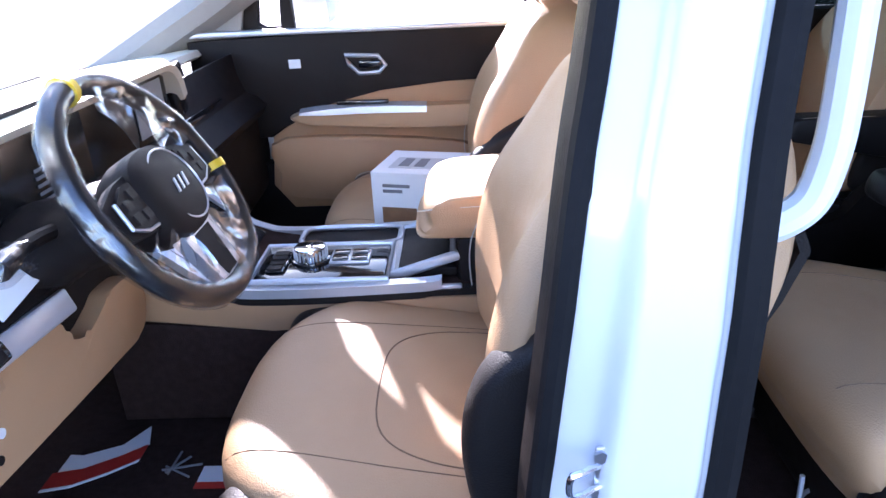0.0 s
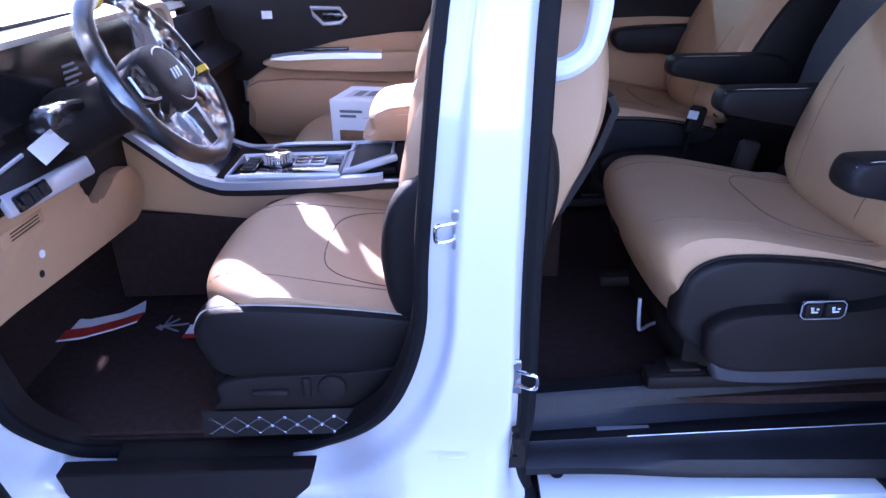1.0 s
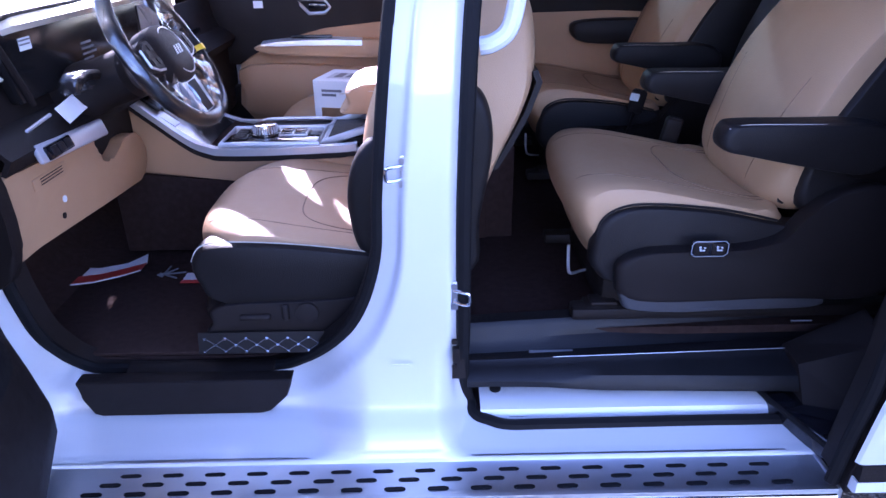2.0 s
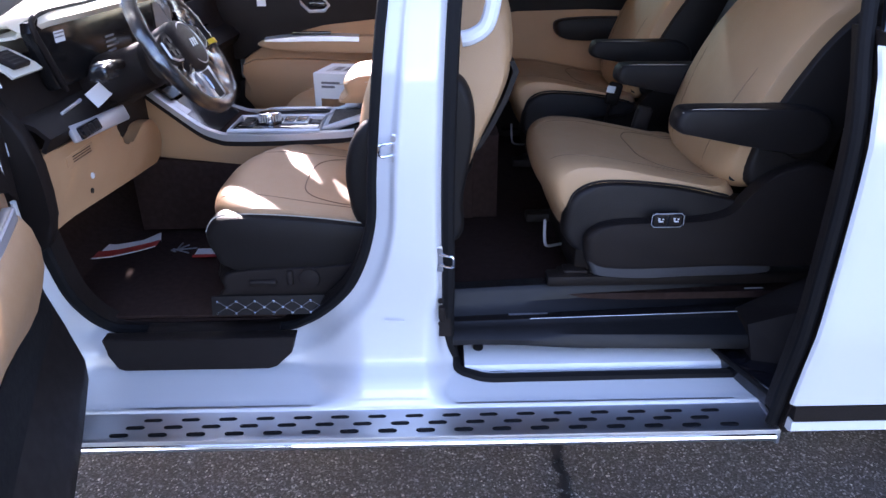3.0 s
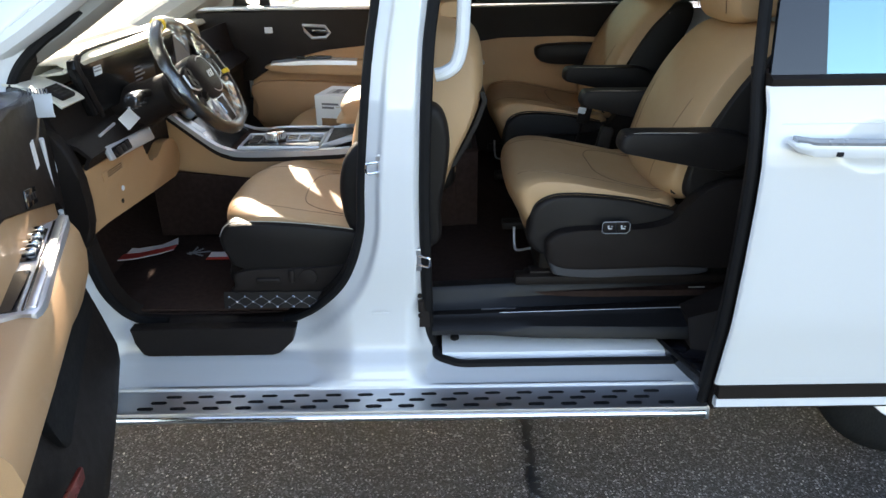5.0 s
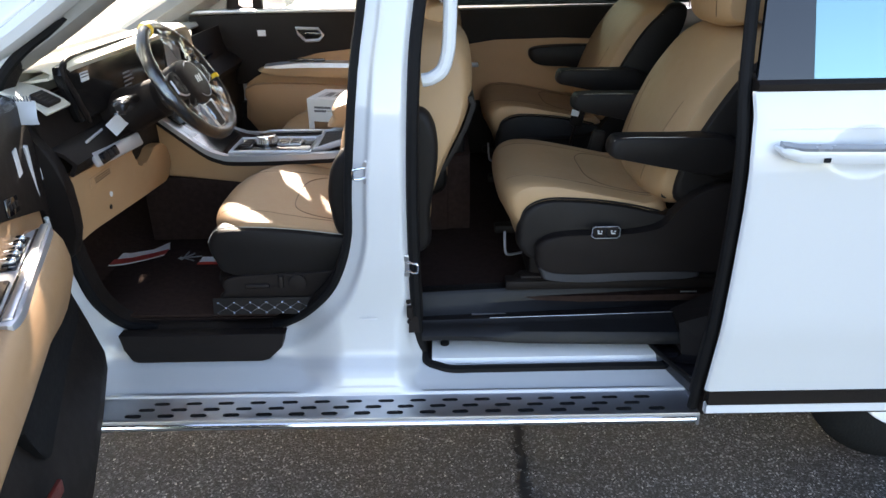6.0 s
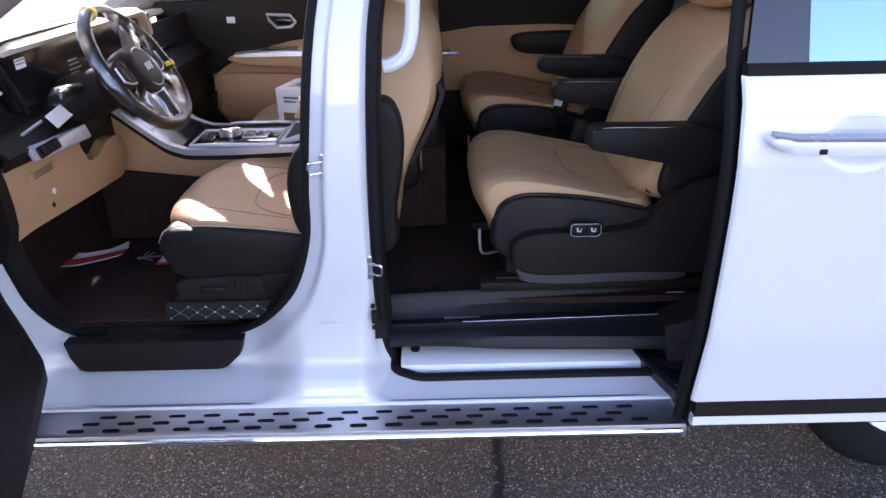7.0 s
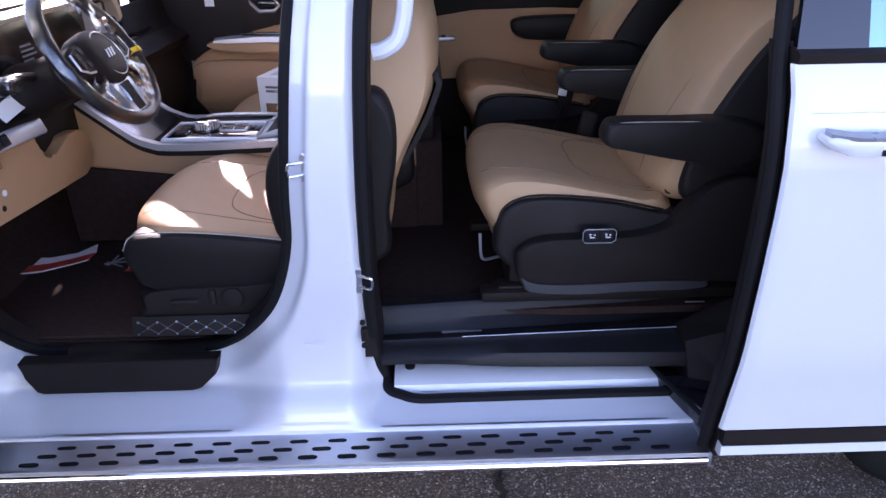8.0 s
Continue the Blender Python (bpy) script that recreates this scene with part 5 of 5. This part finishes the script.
P("handle_bezel", tube([(x, dy - 0.006, z) for x, z in hb], 0.007, 8, True), SATIN, fd, "satin silver handle surround")
P("door_handle", box((-0.37, dy - 0.012, 1.078), (0.07, 0.012, 0.022), 0.005), GLOSS, fd, "dark inside handle")
P("door_label", box((-0.60, dy - 0.003, 1.085), (0.036, 0.002, 0.026), 0.0), PAPER, fd, "white paper label")
P("lower_trim", box((-0.42, dy + 0.050, 0.60), (0.94, 0.06, 0.34), 0.01), BLACKP, fd, "black lower door trim")
P("kick_panel", box((-1.06, dy + 0.050, 0.68), (0.34, 0.06, 0.50), 0.01), CARPET, fd, "dark carpeted kick panel")
P("window_ledge", box((-0.42, dy + 0.015, 1.178), (0.98, 0.05, 0.016), 0.005), SATIN, fd, "bright window ledge")
P("pillar_trim", prism([(-1.11, 1.12), (-0.88, 1.295), (-0.55, 1.50), (-0.47, 1.50), (-0.735, 1.29), (-0.765, 1.14)], "y", 1.83, 1.86, 0.006), HEADL, fd, "grey windscreen pillar trim")
P("corner_cover", prism([(-0.765, 1.15), (-0.735, 1.29), (-0.66, 1.345), (-0.665, 1.325), (-0.70, 1.29), (-0.712, 1.20), (-0.69, 1.185), (-0.635, 1.185), (-0.630, 1.36), (-0.605, 1.375), (-0.595, 1.15)], "y", 1.845, 1.875, 0.004), BLACKP, fd, "black mirror corner frame")
fm = P("door_mirror", puff(outl([(-0.64, 1.17), (-0.67, 1.29), (-0.62, 1.375), (-0.53, 1.385), (-0.505, 1.30), (-0.515, 1.18)], 4), 1.99, 2.23, 0.03, 10), WHITE, fd, "white door mirror")
rd = thing("far_sliding_door", (0.6, 1.86, 0.5), "closed far sliding door with tan panel and dark upper trim", "car door")
dz_ = [(0.12, 1.17), (1.05, 1.18), (1.06, 1.03), (0.75, 1.045), (0.45, 1.04), (0.28, 1.015), (0.14, 0.97)]
P("upper_trim", prism(dz_, "y", dy, 1.90, 0.006), BLACKP, rd, "black upper door trim")
P("tan_panel", prism([(0.14, 0.97), (0.28, 1.015), (0.45, 1.04), (0.75, 1.045), (1.06, 1.03), (1.06, 0.78), (0.13, 0.76)], "y", dy + 0.004, 1.90, 0.006), TANP, rd, "tan door panel")
P("lower_trim", box((0.6, dy + 0.05, 0.64), (0.94, 0.09, 0.26), 0.01), BLACKP, rd, "black lower door trim")
P("armrest", puff(outl([(0.60, 0.985), (0.66, 1.015), (0.95, 1.015), (0.98, 0.97), (0.92, 0.93), (0.66, 0.93)], 4), dy - 0.06, dy + 0.01, 0.02, 8), BLACKL, rd, "black padded armrest")
ss = P("switch_strip", box((0.30, dy - 0.02, 0.935), (0.15, 0.05, 0.016), 0.005), SATIN, rd, "silver switch plate")
for i in range(3):
    P("switch", box((0.27 + 0.03 * i, dy - 0.03, 0.945), (0.02, 0.02, 0.008), 0.003), GLOSS, ss)

# ---- the open sliding door, run back along the side ----
sdoor = thing("sliding_door", (1.4, -0.02, 0.36), "white sliding door standing open with dark glass", "sliding door")
EDGE = [(0.36, 0.836), (0.45, 0.839), (0.55, 0.840), (0.65, 0.839), (0.80, 0.838), (0.93, 0.835), (1.05, 0.829), (1.13, 0.831), (1.17, 0.826), (1.20, 0.826)]
SK = [(0.36, -0.022), (0.43, -0.028), (0.55, -0.045), (0.62, -0.058), (0.66, -0.062), (0.80, -0.068), (0.95, -0.075), (1.02, -0.078), (1.06, -0.072), (1.09, -0.064), (1.16, -0.046), (1.20, -0.034)]


def skin_y(z):
    return float(np.interp(z, [a for a, b in SK], [b for a, b in SK]))


def edge_x(z):
    return float(np.interp(z, [a for a, b in EDGE], [b for a, b in EDGE]))


def dent(x, z):
    """The scoop behind the door handle."""
    r = math.hypot((x - 1.055) / 0.075, (z - 1.058) / 0.056)
    return 0.020 * (1 - r * r) ** 1.5 if r < 1 else 0


rows = []
for z in np.concatenate([np.linspace(0.442, 0.97, 28), np.linspace(0.98, 1.178, 44)]):
    e = edge_x(z)
    xs_ = [e, e + 0.004, e + 0.010] + list(np.linspace(e + 0.03, 1.26, 64)) + list(np.linspace(1.30, 2.0, 12))
    rows.append([(x, skin_y(z) + dent(x, z) + (0.010 if k == 0 else 0.003 if k == 1 else 0), z) for k, x in enumerate(xs_)])
P("skin", sheet(rows, 0.006), WHITE, sdoor, "white painted door skin", 30)
rows = [[(x, skin_y(z) + 0.09, z) for x in np.linspace(edge_x(z) + 0.02, 2.0, 8)] for z in np.linspace(0.40, 1.2, 12)]
P("inner_panel", sheet(rows, 0.03), BLACKP, sdoor, "dark inner panel")
# thick dark edge with its rubber
er = [[(edge_x(z) + 0.006, skin_y(z) + 0.012, z), (edge_x(z) + 0.006, skin_y(z) + 0.10, z), (edge_x(z) + 0.03, skin_y(z) + 0.10, z), (edge_x(z) + 0.03, skin_y(z) + 0.012, z)] for z in np.linspace(0.37, 1.2, 20)]
P("door_edge", loft(er), BLACKP, sdoor, "dark door edge")
P("edge_rubber", tube(line([(edge_x(z) - 0.006, skin_y(z) + 0.035, z) for z in (0.365, 0.48, 0.62, 0.78, 0.93, 1.05, 1.17)] + [(0.828, 0.034, 1.30), (0.838, 0.072, 1.42), (0.852, 0.110, 1.54)]), 0.013, 10), RUBBER, sdoor, "black rubber along the leading edge")
P("cladding", loft([[(x, skin_y(0.43) + d, z) for d, z in ((-0.004, 0.440), (-0.006, 0.404), (0.05, 0.404), (0.05, 0.440))] for x in np.linspace(0.848, 2.0, 6)]), BLACKP, sdoor, "black lower cladding")
P("bright_strip", loft([[(x, skin_y(0.40) + d, z) for d, z in ((-0.008, 0.402), (-0.010, 0.380), (-0.002, 0.374), (0.05, 0.374), (0.05, 0.402))] for x in np.linspace(0.846, 2.0, 6)]), WHITE, sdoor, "bright strip under the cladding")
P("lower_lip", box((1.42, 0.02, 0.362), (1.15, 0.06, 0.018), 0.005), BLACKP, sdoor, "black lower lip")
P("belt_moulding", loft([[(x, d, z) for d, z in ((-0.042, 1.178), (-0.044, 1.192), (-0.034, 1.198), (0.03, 1.198), (0.03, 1.178))] for x in np.linspace(0.832, 2.0, 6)]), BLACKP, sdoor, "black belt moulding")
P("pillar_cover", sheet([[(x, -0.026 + (z - 1.19) * 0.30, z) for x in (0.835 + (z - 1.19) * 0.08, 0.948 + (z - 1.19) * -0.03)] for z in np.linspace(1.192, 1.60, 8)], 0.012), GLOSS, sdoor, "gloss dark pillar cover")
P("window_pane", sheet([[(x, -0.022 + (z - 1.19) * 0.30, z) for x in (0.951 + (z - 1.19) * -0.03, 1.4, 2.0)] for z in np.linspace(1.192, 1.60, 8)], 0.005), DARKW, sdoor, "dark privacy glass reflecting the sky")
P("window_frame", box((1.45, 0.105, 1.62), (1.15, 0.04, 0.05), 0.01), GLOSS, sdoor, "black upper frame")
P("crease", tube([(x, skin_y(1.105) - 0.0, 1.106) for x in np.linspace(0.86, 2.0, 6)], 0.0012, 6), WHITE, sdoor, "fine pressed line")
hd = [[(x, y0 + dy_, z + dz2) for dy_, dz2 in ((-0.036, -0.014 * w), (-0.040, 0.0), (-0.036, 0.012 * w), (-0.020, 0.016 * w), (0.0, 0.012 * w), (0.0, -0.012 * w), (-0.020, -0.018 * w))] for x, y0, z, w in ((0.872, -0.064, 1.072, 0.25), (0.882, -0.072, 1.070, 0.7), (0.91, -0.078, 1.066, 1.0), (1.0, -0.080, 1.063, 1.05), (1.10, -0.080, 1.063, 1.05), (1.17, -0.078, 1.064, 0.95), (1.20, -0.070, 1.064, 0.4))]
hdl = P("door_handle", loft(hd), WHITE, sdoor, "white door handle with a bright upper strip", 50)
P("handle_strip", loft([[(x, y0 - 0.037 + a, z + b_ + 0.010) for a, b_ in ((-0.002, 0.0), (-0.002, 0.006), (0.018, 0.010), (0.018, 0.0))] for x, y0, z in ((0.876, -0.062, 1.068), (0.91, -0.078, 1.066), (1.10, -0.080, 1.063), (1.195, -0.070, 1.060))]), GREYB, hdl, "bright strip")
P("sensor", box((0.957, -0.1185, 1.058), (0.014, 0.004, 0.010), 0.001, 1), GLOSS, hdl, "small black sensor")

# ---- the open driver's door ----
OPEN = 69.5
drv = thing("driver_door", (-0.835, 0.135, 0.40), "open driver's door with tan armrest, silver switch plate and black pocket", "car door")
drv.rotation_euler = (0, 0, -radians(OPEN))
# local axes: x from the hinge outwards along the door, y towards the cabin, z up from 0.40


def D(name, bm, m, parent=drv, label="", smooth=35):
    return part(name, bm, m, parent, label, smooth)


D("outer_skin", sheet([[(x, -0.06 - 0.03 * math.sin(math.pi * min(1, max(0, z / 0.8))), z) for x in np.linspace(0.02, 1.05, 8)] for z in np.linspace(-0.0, 0.78, 10)], 0.006), WHITE, drv, "white painted outer skin")
so = [(0.02, 0.06), (0.10, 0.02), (0.60, 0.01), (0.94, 0.06), (1.03, 0.20), (1.05, 0.5), (1.05, 0.76), (0.0, 0.75), (-0.02, 0.4)]
D("shell", prism([(q.x, q.y) for q in line(so, 4, True)], "y", -0.05, 0.05, 0.01), BLACKP, drv, "black door shell")
ut = [(0.0, 0.43), (-0.015, 0.60), (-0.01, 0.70), (0.03, 0.745), (0.30, 0.765), (1.04, 0.77), (1.05, 0.68), (0.53, 0.632), (0.07, 0.512)]
D("upper_trim", prism(ut, "y", 0.05, 0.078, 0.012, 3), BLACKP, drv, "black upper door trim")
D("tan_insert", prism([(0.05, 0.35), (0.07, 0.506), (0.53, 0.626), (1.05, 0.675), (1.05, 0.40), (0.4, 0.34)], "y", 0.046, 0.070, 0.004), TANP, drv, "tan door insert")
secs = []
for u, top, low, nb, nl in ((0.155, 0.40, 0.335, 0.085, 0.075), (0.17, 0.455, 0.318, 0.112, 0.095), (0.20, 0.495, 0.315, 0.132, 0.110), (0.25, 0.517, 0.316, 0.141, 0.112), (0.32, 0.522, 0.318, 0.145, 0.108), (0.5, 0.524, 0.325, 0.147, 0.096), (0.75, 0.528, 0.34, 0.147, 0.092), (1.04, 0.53, 0.36, 0.140, 0.090)):
    m_ = top * 0.62 + low * 0.38
    secs.append([Vector((u, n_, z)) for n_, z in ((0.05, low), (nl - 0.02, low), (nl - 0.004, low + 0.005), (nl + 0.006, low + 0.03), ((nl + nb) / 2 + 0.008, (m_ + low) / 2 + 0.015), (nb, m_), (nb - 0.006, top - 0.03), (nb - 0.018, top - 0.006), (nb - 0.03, top), (0.05, top))])
fine = []
for a, b in zip(secs, secs[1:]):
    for k in range(4):
        fine.append([p.lerp(q, k / 4) for p, q in zip(a, b)])
fine.append(secs[-1])
arm = D("armrest", loft(fine), TANP, drv, "tan moulded armrest", 45)
lows = []
for u, k in ((0.055, 0.80), (0.07, 0.93), (0.10, 1.0), (0.3, 1.02), (0.6, 1.0), (0.9, 0.95), (1.03, 0.85)):
    zt = 0.335 + 0.04 * max(0, u - 0.2)
    lows.append([Vector((u, n_ * k, z)) for n_, z in ((0.045, zt), (0.085, zt), (0.096, 0.27), (0.116, 0.19), (0.133, 0.11), (0.130, 0.06), (0.105, 0.03), (0.045, 0.025))])
fine = []
for a, b in zip(lows, lows[1:]):
    for k in range(4):
        fine.append([p.lerp(q, k / 4) for p, q in zip(a, b)])
fine.append(lows[-1])
dp = D("door_pocket", loft(fine), BLACKP, drv, "black moulded lower door pocket", 45)
# flat dark panel paints the shade of the pocket's recess
D("pocket_opening", prism([(q.x, q.y) for q in line([(0.16, 0.315), (0.34, 0.335), (0.60, 0.36), (0.74, 0.365), (0.72, 0.30), (0.66, 0.235), (0.5, 0.20), (0.25, 0.19), (0.14, 0.23)], 4, True)], "y", 0.08, 0.104, 0.003), RUBBER, dp, "flat dark panel for the shade in the pocket opening")
D("reflector", box((0.83, 0.130, 0.27), (0.17, 0.010, 0.026), 0.005, 2, Euler((0, -0.36, 0)).to_matrix()), DRED, drv, "dark red door reflector")
pl = [(q.x, q.y) for q in line([(0.275, 0.118), (0.275, 0.126), (0.32, 0.128), (0.50, 0.129), (0.70, 0.129), (0.71, 0.10), (0.71, 0.05), (0.60, 0.045), (0.46, 0.048), (0.38, 0.060), (0.31, 0.088)], 4, True)]
swp = D("switch_plate", prism(pl, "z", 0.515, 0.534, 0.004, 2), SATIN, drv, "satin silver window switch plate")
D("groove", box((0.50, 0.104, 0.5345), (0.40, 0.005, 0.003), 0.001), GLOSS, swp, "black groove")
D("bright_rail", box((0.49, 0.116, 0.536), (0.42, 0.016, 0.007), 0.003), ALU, swp, "pale metal rail")
D("switch_well", prism([(0.335, 0.083), (0.345, 0.098), (0.50, 0.098), (0.50, 0.056), (0.43, 0.058), (0.37, 0.067)], "z", 0.5335, 0.5365, 0.001), GLOSS, swp, "gloss black switch well")
for k in range(4):
    D("window_switch", box((0.362 + 0.037 * k, 0.079 - 0.0015 * k, 0.543), (0.015, 0.030 + 0.003 * k, 0.013), 0.005, 3), CHROME, swp, "bright window switch")
D("pull_cup", prism([(0.545, 0.060), (0.545, 0.092), (0.555, 0.097), (0.70, 0.097), (0.70, 0.055), (0.56, 0.055)], "z", 0.5335, 0.537, 0.001), GLOSS, swp, "black pull cup")
ms_ = D("memory_switches", box((0.335, 0.080, 0.602), (0.095, 0.006, 0.036), 0.004, 2, Euler((0, -0.2, 0)).to_matrix()), GLOSS, drv, "small black switch bank")
for k in range(3):
    D("switch_mark", box((0.308 + 0.026 * k, 0.0838, 0.597 + 0.005 * k), (0.012, 0.003, 0.012), 0.001), GREYP, ms_)
dl = D("door_label", box((0.195, 0.080, 0.650), (0.034, 0.002, 0.056), 0.0), PAPER, drv, "white paper label")
D("door_edge", tube(line([(0.10, 0.082, 0.66), (0.075, 0.074, 0.56), (0.055, 0.07, 0.50)]), 0.006, 8), WHITE, drv, "white painted strip at the door's hinge edge")
D("door_edge", tube(line([(0.045, 0.074, 0.47), (0.03, 0.072, 0.42), (0.02, 0.07, 0.37)]), 0.006, 8), WHITE, drv, "white painted strip at the door's hinge edge")
wr2 = puff(outl([(0.05, 0.748), (0.06, 0.768), (0.14, 0.776), (0.22, 0.774), (0.25, 0.76), (0.15, 0.746)], 4), 0.04, 0.08, 0.008, 10)
for v in wr2.verts:
    v.co += Vector(noise.noise_vector(v.co * 40)) * 0.008
D("plastic_wrap", wr2, FILM, drv, "crumpled clear film on the door's top")
D("seal", tube(line([(0.0, 0.05, 0.06), (-0.012, 0.052, 0.4), (0.0, 0.052, 0.74)]), 0.011, 8), RUBBER, drv, "black door rubber")
# labels at the front jamb
jm = thing("paper_label", (-0.80, 0.19, 0.958), "white paper label on the dark dashboard end", "label")
P("sheet", box((-0.800, 0.187, 0.958), (0.052, 0.003, 0.028), 0.0), PAPER, jm)
P("print", bars((-0.820, 0.1845, 0.965), (1, 0, 0), (0, 0, -1), [(0, 0, 0.035), (0, 0.007, 0.03)], 0.003), GREYI, jm)
jt = thing("paper_tag", (-0.725, 0.12, 1.10), "white folded paper tag hanging at the dashboard end", "tag")
P("sheet", sheet([[(-0.745 + 0.042 * a, 0.115 + 0.004 * math.sin(5 * b + a), 1.15 - 0.052 * b) for a in np.linspace(0, 1, 4)] for b in np.linspace(0, 1, 6)], 0.002), PAPER, jt)
P("fringe", bars((-0.752, 0.112, 1.162), (1, 0, 0), (0, 0, -1), [(0.007 * k, 0.0, 0.0025) for k in range(7)], 0.012), GREYI, jt)
